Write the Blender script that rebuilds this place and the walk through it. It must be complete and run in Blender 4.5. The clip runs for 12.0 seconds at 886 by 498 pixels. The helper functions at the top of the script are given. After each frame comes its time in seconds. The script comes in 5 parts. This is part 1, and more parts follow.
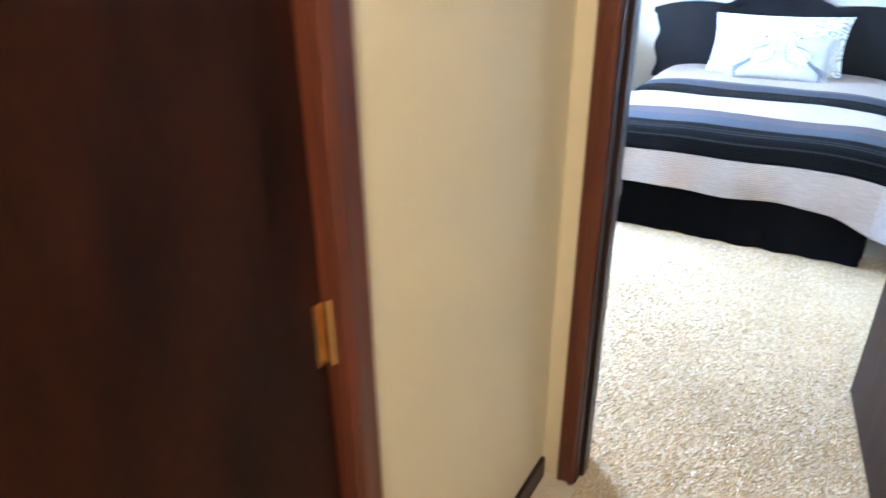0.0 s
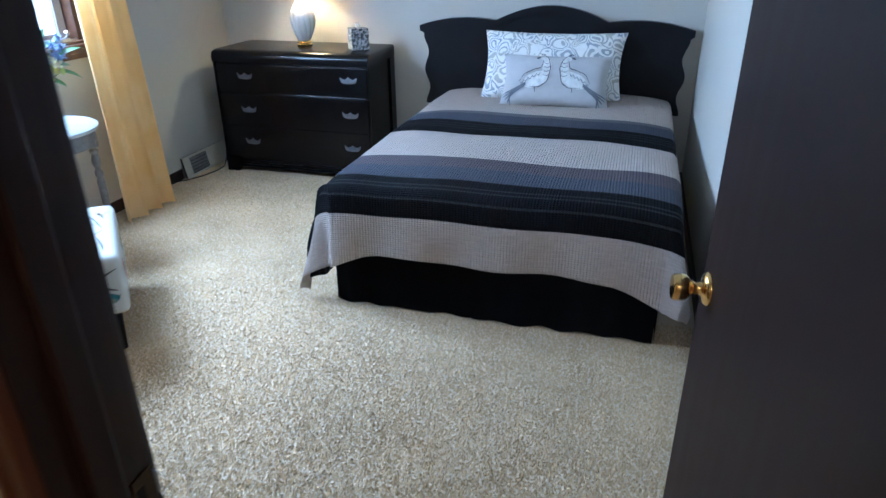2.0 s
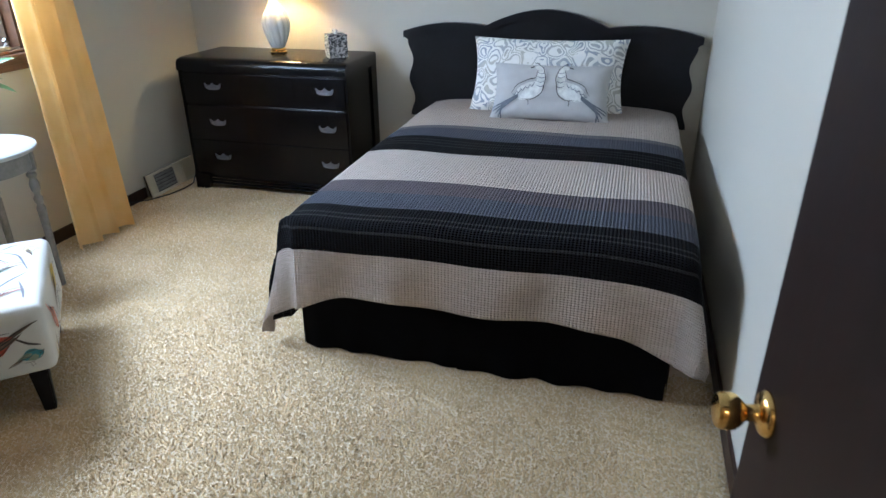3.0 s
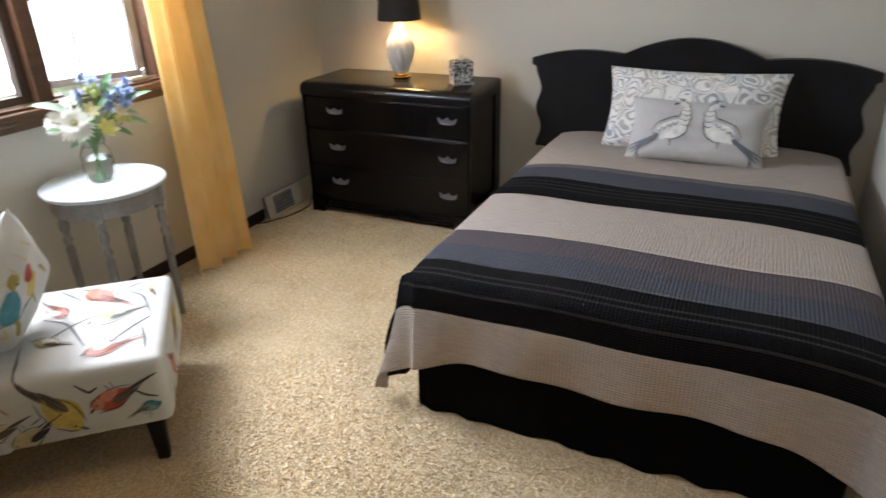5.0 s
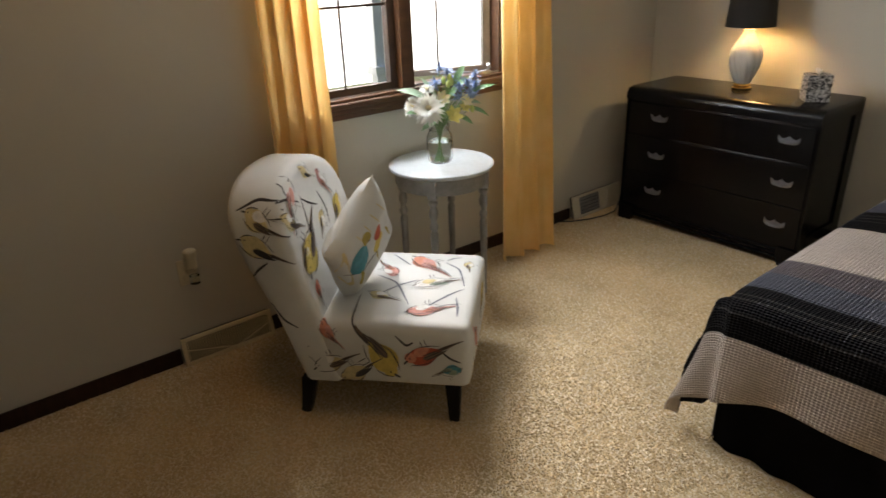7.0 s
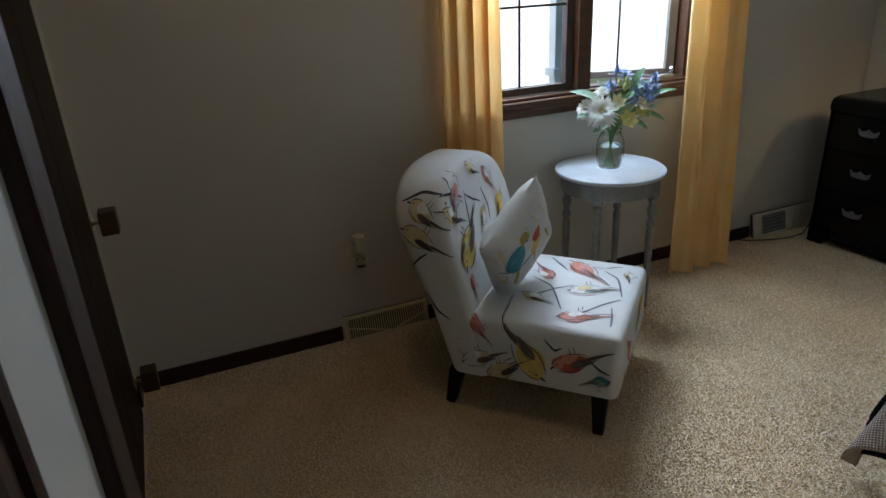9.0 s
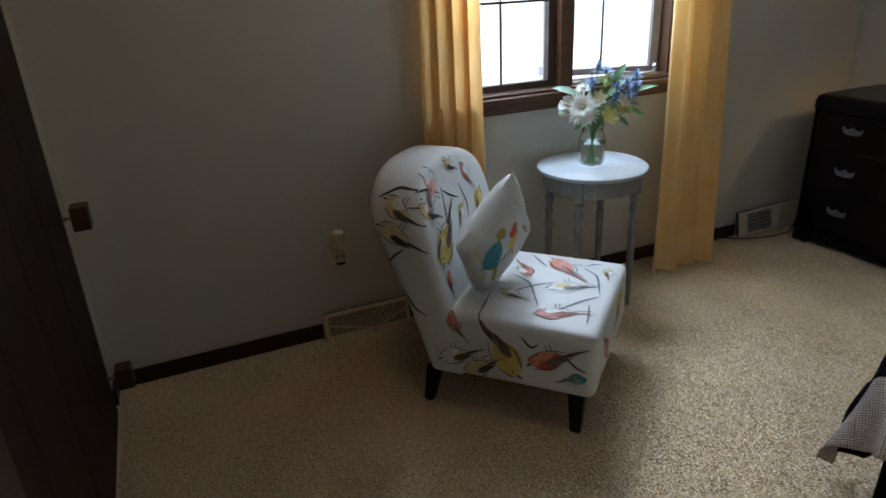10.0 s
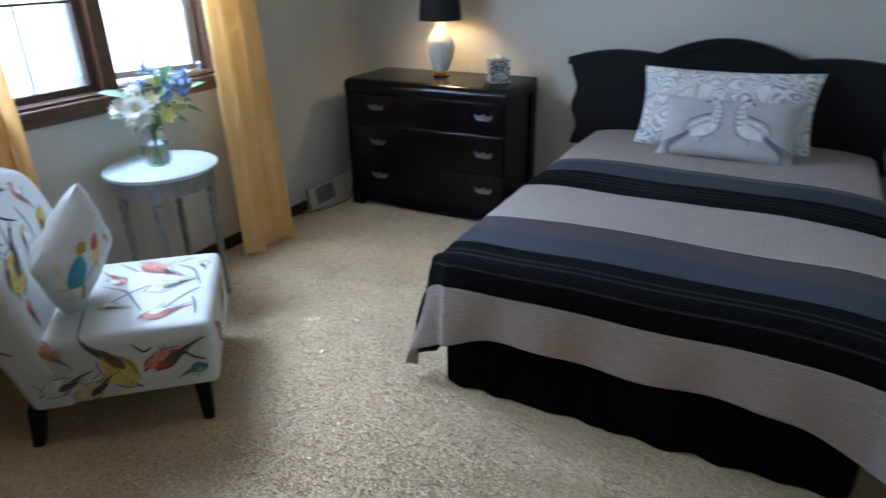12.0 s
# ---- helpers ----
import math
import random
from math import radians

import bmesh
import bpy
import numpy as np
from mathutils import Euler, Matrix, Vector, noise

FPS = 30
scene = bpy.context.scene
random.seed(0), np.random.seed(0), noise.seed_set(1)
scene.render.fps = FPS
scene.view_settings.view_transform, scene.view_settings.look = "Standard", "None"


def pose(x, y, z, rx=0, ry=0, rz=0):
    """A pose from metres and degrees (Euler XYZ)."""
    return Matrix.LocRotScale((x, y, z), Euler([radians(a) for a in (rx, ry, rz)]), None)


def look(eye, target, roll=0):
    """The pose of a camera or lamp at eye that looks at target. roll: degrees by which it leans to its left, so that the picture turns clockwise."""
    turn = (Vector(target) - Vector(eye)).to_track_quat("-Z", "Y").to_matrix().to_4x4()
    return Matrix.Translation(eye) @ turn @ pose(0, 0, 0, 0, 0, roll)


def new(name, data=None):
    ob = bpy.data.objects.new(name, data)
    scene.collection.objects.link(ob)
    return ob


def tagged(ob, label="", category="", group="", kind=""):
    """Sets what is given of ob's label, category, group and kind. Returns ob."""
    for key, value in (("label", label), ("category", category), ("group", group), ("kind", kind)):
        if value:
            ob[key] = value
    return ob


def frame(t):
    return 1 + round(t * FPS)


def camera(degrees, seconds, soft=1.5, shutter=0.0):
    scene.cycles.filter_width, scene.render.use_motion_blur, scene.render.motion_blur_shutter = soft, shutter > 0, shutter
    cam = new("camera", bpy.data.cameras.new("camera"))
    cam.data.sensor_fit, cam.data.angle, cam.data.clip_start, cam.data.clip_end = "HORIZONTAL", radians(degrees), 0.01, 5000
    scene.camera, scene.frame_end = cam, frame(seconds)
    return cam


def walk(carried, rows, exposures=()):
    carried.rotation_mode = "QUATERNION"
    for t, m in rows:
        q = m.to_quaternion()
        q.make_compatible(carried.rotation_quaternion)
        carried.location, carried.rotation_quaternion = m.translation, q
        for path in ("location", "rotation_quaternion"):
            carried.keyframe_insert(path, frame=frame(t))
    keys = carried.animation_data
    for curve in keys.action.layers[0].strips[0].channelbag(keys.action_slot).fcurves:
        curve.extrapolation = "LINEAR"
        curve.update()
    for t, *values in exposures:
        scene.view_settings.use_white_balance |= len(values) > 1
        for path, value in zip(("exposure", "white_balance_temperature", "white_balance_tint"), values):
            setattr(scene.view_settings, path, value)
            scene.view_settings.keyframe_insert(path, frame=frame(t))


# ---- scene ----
cam = camera(68.5, 12.0, shutter=0.4)
PATH = [
    (0, (2.915, -5.621, 1.475), (1.99, -4.071, 0.624), -0.5),
    (0.5, (2.921, -5.26, 1.449), (2.2, -3.6, 0.597), -0.4),
    (1, (3.002, -4.986, 1.442), (2.44, -3.266, 0.591), -0.4),
    (1.5, (3.047, -4.769, 1.489), (2.52, -3.038, 0.638), -0.8),
    (2, (3.021, -4.523, 1.506), (2.512, -2.787, 0.655), -0.6),
    (2.5, (3.015, -4.299, 1.485), (2.519, -2.558, 0.636), -0.6),
    (4.5, (2.773, -3.91, 1.561), (2.193, -2.186, 0.729), -0.9),
    (5, (2.766, -3.899, 1.606), (1.989, -2.26, 0.763), -1.3),
    (5.5, (2.718, -3.912, 1.592), (1.731, -2.384, 0.761), -1.5),
    (6, (2.694, -3.933, 1.59), (1.53, -2.529, 0.769), -1.8),
    (6.5, (2.679, -3.944, 1.599), (1.366, -2.676, 0.782), -1.9),
    (7, (2.674, -3.973, 1.589), (1.233, -2.842, 0.787), -2.2),
    (7.5, (2.679, -3.991, 1.589), (1.139, -2.992, 0.795), -2.5),
    (9.5, (2.681, -3.926, 1.576), (0.972, -3.238, 0.798), -2.9),
    (10, (2.7, -3.887, 1.56), (1.005, -3.166, 0.781), -2.7),
    (10.5, (2.722, -3.875, 1.552), (1.099, -3.008, 0.767), -2.3),
    (11, (2.77, -3.899, 1.557), (1.305, -2.793, 0.762), -2.0),
    (11.5, (2.846, -3.929, 1.568), (1.632, -2.562, 0.757), -2.0),
    (12, (2.86, -4.027, 1.573), (1.974, -2.432, 0.753), -1.3),
]
# seconds, stops, kelvin, tint
EXPOSURES = [(0, 2.0, 4700, 10), (0.5, 1.25, 4700, 10), (1.0, 0.65, 4450, 10), (1.5, 0.3, 4450, 9), (2.5, 0.05, 5050, 10), (4.5, -0.1, 6500, 15), (5.5, -0.3, 7100, 18),
             (6.5, -0.65, 7900, 18), (7.5, -0.95, 7000, 15), (9.5, -1.5, 5800, 12), (10.5, -1.15, 5900, 12), (11.5, -0.9, 5500, 12), (12, -0.65, 5200, 12)]
walk(cam, [(t, look(eye, target, roll)) for t, eye, target, roll in PATH], EXPOSURES)

# ---- light ----
world = bpy.data.worlds.new("world")
scene.world = world
world.use_nodes = True
wn = world.node_tree.nodes
sky = wn.new("ShaderNodeTexSky")
sky.sky_type = "NISHITA"
sky.sun_disc = False
sky.sun_elevation = radians(42)
sky.sun_rotation = radians(-68)
wn["Background"].inputs[1].default_value = 0.15
world.node_tree.links.new(sky.outputs[0], wn["Background"].inputs[0])


def lamp(name, kind, m, power, colour, size=0.1, size_y=None):
    d = bpy.data.lights.new(name, kind)
    d.energy, d.color = power, colour
    if kind == "AREA":
        d.shape = "RECTANGLE"
        d.size, d.size_y = size, size_y or size
    elif kind == "POINT":
        d.shadow_soft_size = size
    else:
        d.angle = size
    ob = new(name, d)
    ob.matrix_world = m
    return ob


lamp("sun", "SUN", look((-3.7, 1.6, 3.6), (0, 0, 0)), 3.4, (0.93, 0.97, 1.0), radians(14))
# the sky's light in the upper half of the window's opening
lamp("window_daylight", "AREA", look((-0.16, -2.06, 1.90), (1.3, -1.80, 1.12)), 130, (0.70, 0.85, 1.0), 1.22, 0.56)
# table lamp's bulb, an unseen added ceiling fill, and the hall's ceiling light
lamp("lamp_bulb", "POINT", pose(0.765, -0.225, 1.30), 23, (1.0, 0.74, 0.37), 0.06)
lamp("unseen_ceiling_fill", "AREA", look((1.0, -3.4, 2.345), (1.0, -3.4, 0)), 4.0, (1.0, 0.64, 0.26), 0.2)
lamp("hall_light", "AREA", look((2.95, -6.2, 2.36), (2.75, -5.0, 0.2)), 9.5, (1.0, 0.76, 0.45), 0.3)


# ---- materials ----
def nodes_of(name):
    m = bpy.data.materials.new(name)
    m.use_nodes = True
    nt = m.node_tree
    return m, nt, nt.nodes["Principled BSDF"]


def link(nt, a, b):
    nt.links.new(a, b)


def node(nt, kind, **kw):
    n = nt.nodes.new(kind)
    for k, v in kw.items():
        n.inputs[k].default_value = v
    return n


def ramp(nt, fac, stops, mode="LINEAR"):
    r = nt.nodes.new("ShaderNodeValToRGB")
    r.color_ramp.interpolation = mode
    e = r.color_ramp.elements
    while len(e) < len(stops):
        e.new(0.5)
    for el, (p, c) in zip(e, stops):
        el.position, el.color = p, (*c, 1)
    link(nt, fac, r.inputs[0])
    return r


def surface(name, col, rough=0.6, metal=0.0, var=0.12, scale=6.0, grain=80.0, bump=0.1, depth=0.002, stretch=(1, 1, 1), coat=0.0, sheen=0.0, spec=0.5):
    """A base colour with coarse and fine variation, uneven roughness and fine relief."""
    m, nt, b = nodes_of(name)
    tc = nt.nodes.new("ShaderNodeTexCoord")
    mp = nt.nodes.new("ShaderNodeMapping")
    mp.inputs["Scale"].default_value = stretch
    link(nt, tc.outputs["Object"], mp.inputs[0])
    big = node(nt, "ShaderNodeTexNoise", Scale=scale, Detail=4.0)
    fine = node(nt, "ShaderNodeTexNoise", Scale=grain, Detail=3.0)
    link(nt, mp.outputs[0], big.inputs["Vector"])
    link(nt, mp.outputs[0], fine.inputs["Vector"])
    mix = nt.nodes.new("ShaderNodeMath")
    mix.operation = "MULTIPLY_ADD"
    link(nt, fine.outputs[0], mix.inputs[0])
    mix.inputs[1].default_value = 0.5
    link(nt, big.outputs[0], mix.inputs[2])
    lo, hi = [tuple(min(1, c * k) for c in col) for k in (1 - var, 1 + var)]
    r = ramp(nt, mix.outputs[0], [(0.45, lo), (1.0, hi)])
    link(nt, r.outputs[0], b.inputs["Base Color"])
    rr = nt.nodes.new("ShaderNodeMapRange")
    rr.inputs[3].default_value, rr.inputs[4].default_value = max(0.02, rough * 0.82), min(1, rough * 1.15)
    link(nt, big.outputs[0], rr.inputs[0])
    link(nt, rr.outputs[0], b.inputs["Roughness"])
    b.inputs["Metallic"].default_value = metal
    b.inputs["Coat Weight"].default_value = coat
    b.inputs["Specular IOR Level"].default_value = spec
    b.inputs["Sheen Weight"].default_value = sheen
    if bump:
        bp = nt.nodes.new("ShaderNodeBump")
        bp.inputs["Strength"].default_value, bp.inputs["Distance"].default_value = bump, depth
        link(nt, fine.outputs[0], bp.inputs["Height"])
        link(nt, bp.outputs[0], b.inputs["Normal"])
    return m


def glass(name, col=(1, 1, 1), rough=0.0, ior=1.45):
    m, nt, b = nodes_of(name)
    b.inputs["Base Color"].default_value = (*col, 1)
    b.inputs["Roughness"].default_value = rough
    b.inputs["Transmission Weight"].default_value = 1
    b.inputs["IOR"].default_value = ior
    return m


WALL = surface("greige_wall_paint", (0.54, 0.51, 0.44), 0.6, var=0.03, scale=1.5, grain=260, bump=0.12, depth=0.0012)
HALL = surface("cream_wall_paint", (0.66, 0.56, 0.37), 0.6, var=0.03, scale=1.5, grain=260, bump=0.12, depth=0.0012)
CEIL = surface("white_ceiling_paint", (0.64, 0.63, 0.60), 0.9, var=0.04, scale=2, grain=120, bump=0.3, depth=0.003)
CARPET = surface("beige_carpet", (0.62, 0.51, 0.36), 0.95, var=0.16, scale=5, grain=120, bump=0.8, depth=0.01, sheen=0.2)
TRIM = surface("dark_walnut_trim", (0.028, 0.012, 0.008), 0.40, spec=0.35, var=0.45, scale=9, grain=60, bump=0.1, depth=0.0008, stretch=(6, 6, 0.4))
REDWOOD = surface("red_mahogany_trim", (0.095, 0.025, 0.010), 0.35, var=0.35, scale=9, grain=60, bump=0.1, depth=0.0008, stretch=(6, 6, 0.4))
DOORWOOD = surface("dark_stained_door", (0.017, 0.009, 0.0075), 0.5, spec=0.10, var=0.45, scale=5, grain=70, bump=0.08, depth=0.0008, stretch=(5, 5, 0.3))
HALLDOOR = surface("mahogany_door", (0.019, 0.0048, 0.002), 0.45, spec=0.1, var=0.75, scale=3.5, grain=60, bump=0.08, depth=0.0008, stretch=(3, 3, 0.7))
WINWOOD = surface("walnut_window_wood", (0.10, 0.048, 0.026), 0.33, var=0.35, scale=7, grain=70, bump=0.1, depth=0.0008, stretch=(5, 0.6, 5))
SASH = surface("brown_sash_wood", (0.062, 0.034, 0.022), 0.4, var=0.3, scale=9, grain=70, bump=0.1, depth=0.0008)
SASHOUT = surface("grey_brown_outer_sash", (0.22, 0.19, 0.17), 0.55, var=0.2, scale=9, grain=90, bump=0.1)
BRASS = surface("polished_brass", (0.80, 0.54, 0.20), 0.16, 1.0, var=0.12, scale=20, grain=200, bump=0.02)
AGEDBRASS = surface("aged_brass", (0.42, 0.28, 0.13), 0.32, 1.0, var=0.25, scale=20, grain=200, bump=0.05)
DIMBRASS = surface("dark_brass", (0.12, 0.075, 0.04), 0.45, 0.9, var=0.3, scale=20, grain=200, bump=0.05)
STEEL = surface("dull_steel", (0.42, 0.42, 0.43), 0.36, 1.0, var=0.15, scale=20, grain=200, bump=0.05)
BLACKLAQ = surface("black_lacquer", (0.0035, 0.003, 0.0035), 0.24, spec=0.2, var=0.35, scale=6, grain=120, bump=0.03, depth=0.0006, coat=0.06)
BLACKWOOD = surface("black_painted_wood", (0.006, 0.006, 0.008), 0.42, spec=0.25, var=0.4, scale=7, grain=90, bump=0.08, depth=0.001)
BLACKCLOTH = surface("black_bed_skirt_cloth", (0.006, 0.006, 0.008), 0.9, var=0.3, scale=10, grain=300, bump=0.2, spec=0.1)
PEWTER = surface("pewter_handle", (0.20, 0.205, 0.23), 0.38, 0.8, var=0.2, scale=30, grain=150, bump=0.1)
MATTRESS = surface("white_mattress", (0.7, 0.7, 0.68), 0.9, var=0.05)
VENT = surface("cream_metal_register", (0.62, 0.56, 0.43), 0.45, var=0.1, scale=12, grain=100, bump=0.05)
VENTTAN = surface("tan_metal_register", (0.62, 0.52, 0.32), 0.45, var=0.1, scale=12, grain=100, bump=0.05)
VOID = surface("dark_duct", (0.02, 0.018, 0.015), 0.9, var=0.2)
IVORY = surface("ivory_plastic", (0.66, 0.58, 0.42), 0.4, var=0.05, scale=20)
CORD = surface("black_cord", (0.012, 0.012, 0.012), 0.5, var=0.2)
SHADE = surface("black_lamp_shade", (0.012, 0.010, 0.009), 0.75, var=0.3, scale=30, grain=300, bump=0.2)
SHADEIN = surface("gold_shade_lining", (0.75, 0.55, 0.25), 0.4, 0.3, var=0.1)
CERAMIC = surface("white_glazed_ceramic", (0.78, 0.76, 0.72), 0.14, var=0.05, scale=12, bump=0.02, coat=0.5)
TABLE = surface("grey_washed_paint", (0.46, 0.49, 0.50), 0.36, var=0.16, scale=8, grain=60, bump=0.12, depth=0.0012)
# darker than TABLE; on the table's apron and legs and some register slats
LEGGREY = surface("darker_grey_wash", (0.21, 0.205, 0.195), 0.45, var=0.28, scale=14, grain=60, bump=0.12, depth=0.0012)
PANE = glass("window_glass", (0.97, 0.99, 1.0))
JAR = glass("clear_jar_glass", (0.96, 0.99, 0.98))
WATER = glass("water", (0.93, 0.97, 0.95), ior=1.33)
WHITEOUT = surface("pale_siding", (0.8, 0.8, 0.8), 0.8, var=0.05)
GREYPOST = surface("grey_porch_post", (0.86, 0.87, 0.89), 0.7, var=0.1)
GROUND = surface("lawn_ground", (0.10, 0.13, 0.05), 0.95, var=0.3, scale=3, grain=40, bump=0.5)


# ---- builders ----
def finish(ob_name, bm, mat, smooth=False):
    bmesh.ops.recalc_face_normals(bm, faces=bm.faces)
    me = bpy.data.meshes.new(ob_name)
    bm.to_mesh(me)
    bm.free()
    for p in me.polygons:
        p.use_smooth = smooth
    me.materials.append(mat)
    return me


def part(name, bm, material, parent=None, label="", smooth=False):
    ob = new(name, finish(name, bm, material, smooth))
    if smooth:
        ob.data.set_sharp_from_angle(angle=radians(42))
    if parent is not None:
        ob.parent = parent
    if label:
        ob["label"] = label
    return ob


def thing(name, label, category, m=None, group="", kind=""):
    ob = new(name)
    ob.empty_display_size = 0.1
    if m is not None:
        ob.matrix_basis = m
    return tagged(ob, label, category, group, kind)


def box(lo, hi, bev=0.0, seg=2, bm=None):
    bm = bm or bmesh.new()
    lo, hi = Vector(lo), Vector(hi)
    r = bmesh.ops.create_cube(bm, size=1, matrix=Matrix.Translation((lo + hi) / 2) @ Matrix.Diagonal((*(hi - lo), 1)))
    if bev:
        vs = set(r["verts"])
        es = [e for e in bm.edges if e.verts[0] in vs and e.verts[1] in vs]
        bmesh.ops.bevel(bm, geom=es, offset=bev, segments=seg, affect="EDGES", profile=0.6)
    return bm


def lathe(prof, n=24, bm=None, at=(0, 0, 0), twist=None):
    """A turned solid from (radius, height) pairs, bottom to top."""
    bm = bm or bmesh.new()
    rings = []
    for r, z in prof:
        ring = []
        for i in range(n):
            a = 2 * math.pi * i / n
            rr = r * twist(a, z) if twist else r
            ring.append(bm.verts.new((at[0] + rr * math.cos(a), at[1] + rr * math.sin(a), at[2] + z)))
        rings.append(ring)
    for a, b in zip(rings, rings[1:]):
        for i in range(n):
            bm.faces.new((a[i], a[(i + 1) % n], b[(i + 1) % n], b[i]))
    bm.faces.new(rings[0][::-1])
    bm.faces.new(rings[-1])
    return bm


def sheet(f, nu, nv, bm=None, closed=False):
    """A surface f(u, v), u and v from 0 to 1."""
    bm = bm or bmesh.new()
    g = [[bm.verts.new(f(i / nu, j / nv)) for j in range(nv + 1)] for i in range(nu + 1)]
    for i in range(nu):
        for j in range(nv):
            bm.faces.new((g[i][j], g[i + 1][j], g[i + 1][j + 1], g[i][j + 1]))
    return bm


def slab(outline, depth, bev=0.0, seg=2, bm=None):
    """A flat outline in (x, z), from y 0 back to y depth."""
    bm = bm or bmesh.new()
    vs = [bm.verts.new((x, 0, z)) for x, z in outline]
    face = bm.faces.new(vs)
    r = bmesh.ops.extrude_face_region(bm, geom=[face])
    bmesh.ops.translate(bm, verts=[v for v in r["geom"] if isinstance(v, bmesh.types.BMVert)], vec=(0, depth, 0))
    if bev:
        bmesh.ops.recalc_face_normals(bm, faces=bm.faces)
        es = [e for e in bm.edges if len(e.link_faces) == 2 and any(len(f.verts) > 8 for f in e.link_faces)]
        bmesh.ops.bevel(bm, geom=es, offset=bev, segments=seg, affect="EDGES", profile=0.6)
    return bm


def tube(points, r, n=8, bm=None):
    bm = bm or bmesh.new()
    pts = [Vector(p) for p in points]
    rings = []
    for i, p in enumerate(pts):
        d = (pts[min(i + 1, len(pts) - 1)] - pts[max(i - 1, 0)]).normalized()
        s = d.cross(Vector((0.01, 0.02, 1)))
        s = (s if s.length > 1e-3 else d.cross(Vector((1, 0, 0)))).normalized()
        t = d.cross(s)
        rad = r[i] if isinstance(r, (list, tuple)) else r
        rings.append([bm.verts.new(p + rad * (math.cos(2 * math.pi * k / n) * s + math.sin(2 * math.pi * k / n) * t)) for k in range(n)])
    for a, b in zip(rings, rings[1:]):
        for k in range(n):
            bm.faces.new((a[k], a[(k + 1) % n], b[(k + 1) % n], b[k]))
    bm.faces.new(rings[0][::-1])
    bm.faces.new(rings[-1])
    return bm


def smoothstep(a, b, x):
    t = min(1, max(0, (x - a) / (b - a)))
    return t * t * (3 - 2 * t)


def structure(name, bm, mat, label, category, smooth=False):
    return tagged(part(name, bm, mat, smooth=smooth), label, category, kind="structure")


def boxes(*pairs):
    bm = bmesh.new()
    for lo, hi in pairs:
        box(lo, hi, bm=bm)
    return bm


# ---- the room's shell ----
H = 2.44
XE, YS, YC, XJ, XH = 3.40, -4.04, -4.27, 2.245, 2.392   # east wall, entry wall, closet wall, jog, hall wall
structure("floor", boxes(((-0.12, -7.1, -0.1), (3.6, 0.12, 0))), CARPET, "beige carpeted floor running into the hall", "floor")
structure("ceiling", boxes(((-0.12, -7.1, H), (3.6, 0.12, H + 0.1))), CEIL, "plain white painted ceiling", "ceiling")
structure("wall_north", boxes(((-0.14, 0, 0), (3.52, 0.12, H))), WALL, "greige painted wall behind the headboard and dresser", "wall")
structure("wall_east", boxes(((XE, -4.12, 0), (XE + 0.12, 0, H))), WALL, "greige painted wall beside the bed", "wall")
WY0, WY1, WZ0, WZ1 = -2.71, -1.395, 1.02, 2.20
structure("wall_west", boxes(((-0.14, YC - 0.12, 0), (0, WY0, H)), ((-0.14, WY1, 0), (0, 0, H)),
                             ((-0.14, WY0, 0), (0, WY1, WZ0)), ((-0.14, WY0, WZ1), (0, WY1, H))), WALL, "greige painted window wall", "wall")
DX0, DX1, DZ = 2.50, 3.29, 2.04
structure("wall_south", boxes(((XJ, YS - 0.06, 0), (DX0 - 0.02, YS, H)), ((DX1 + 0.02, YS - 0.06, 0), (XE, YS, H)),
                              ((DX0 - 0.02, YS - 0.06, DZ + 0.02), (DX1 + 0.02, YS, H))), WALL, "greige painted wall round the bedroom door", "wall")
structure("wall_hall_end", boxes(((XH, YS - 0.12, 0), (DX0 - 0.02, YS - 0.06, H)), ((DX1 + 0.02, YS - 0.12, 0), (XE + 0.05, YS - 0.06, H)),
                                 ((DX0 - 0.02, YS - 0.12, DZ + 0.02), (DX1 + 0.02, YS - 0.06, H))), HALL, "cream painted hall wall round the bedroom door", "wall")
CX0, CX1 = 0.20, 1.70
structure("wall_closet", boxes(((0, YC - 0.12, 0), (CX0, YC, H)), ((CX1, YC - 0.12, 0), (XJ, YC, H)),
                               ((CX0, YC - 0.12, 2.03), (CX1, YC, H))), WALL, "greige painted wall round the closet", "wall")
structure("wall_jog", boxes(((XJ, YC - 0.12, 0), (XJ + 0.05, YS - 0.06, H))), WALL, "short greige return wall beside the closet", "wall")
HY0, HY1 = -5.847, -5.037
structure("wall_hall_left", boxes(((XH - 0.05, HY1 + 0.0, 0), (XH, YS - 0.06, H)), ((XH - 0.1, -7.0, 0), (XH, HY0, H)),
                                  ((XH - 0.1, HY0, 2.03), (XH, HY1, H))), HALL, "cream painted hall wall with a closed door", "wall")
structure("wall_hall_right", boxes(((3.45, -7.0, 0), (3.55, YS - 0.12, H))), HALL, "cream painted hall wall", "wall")
structure("wall_hall_back", boxes(((XH - 0.1, -7.1, 0), (3.55, -7.0, H))), HALL, "cream painted end of the hall", "wall")


def board(name, lo, hi, label="dark walnut baseboard along the wall"):
    structure(name, box(lo, hi, 0.004), TRIM, label, "baseboard")


for y0, y1 in ((YC, -3.372), (-2.945, -0.80), (-0.295, -0.014)):
    board("baseboard", (0.0005, y0, 0.001), (0.014, y1, 0.075))
board("baseboard", (0.0005, -0.014, 0.001), (XE, -0.0005, 0.075))
board("baseboard", (XE - 0.014, -3.98, 0.001), (XE - 0.0005, -0.015, 0.075))
board("baseboard", (0.015, YC + 0.0005, 0.001), (CX0 - 0.065, YC + 0.014, 0.075))


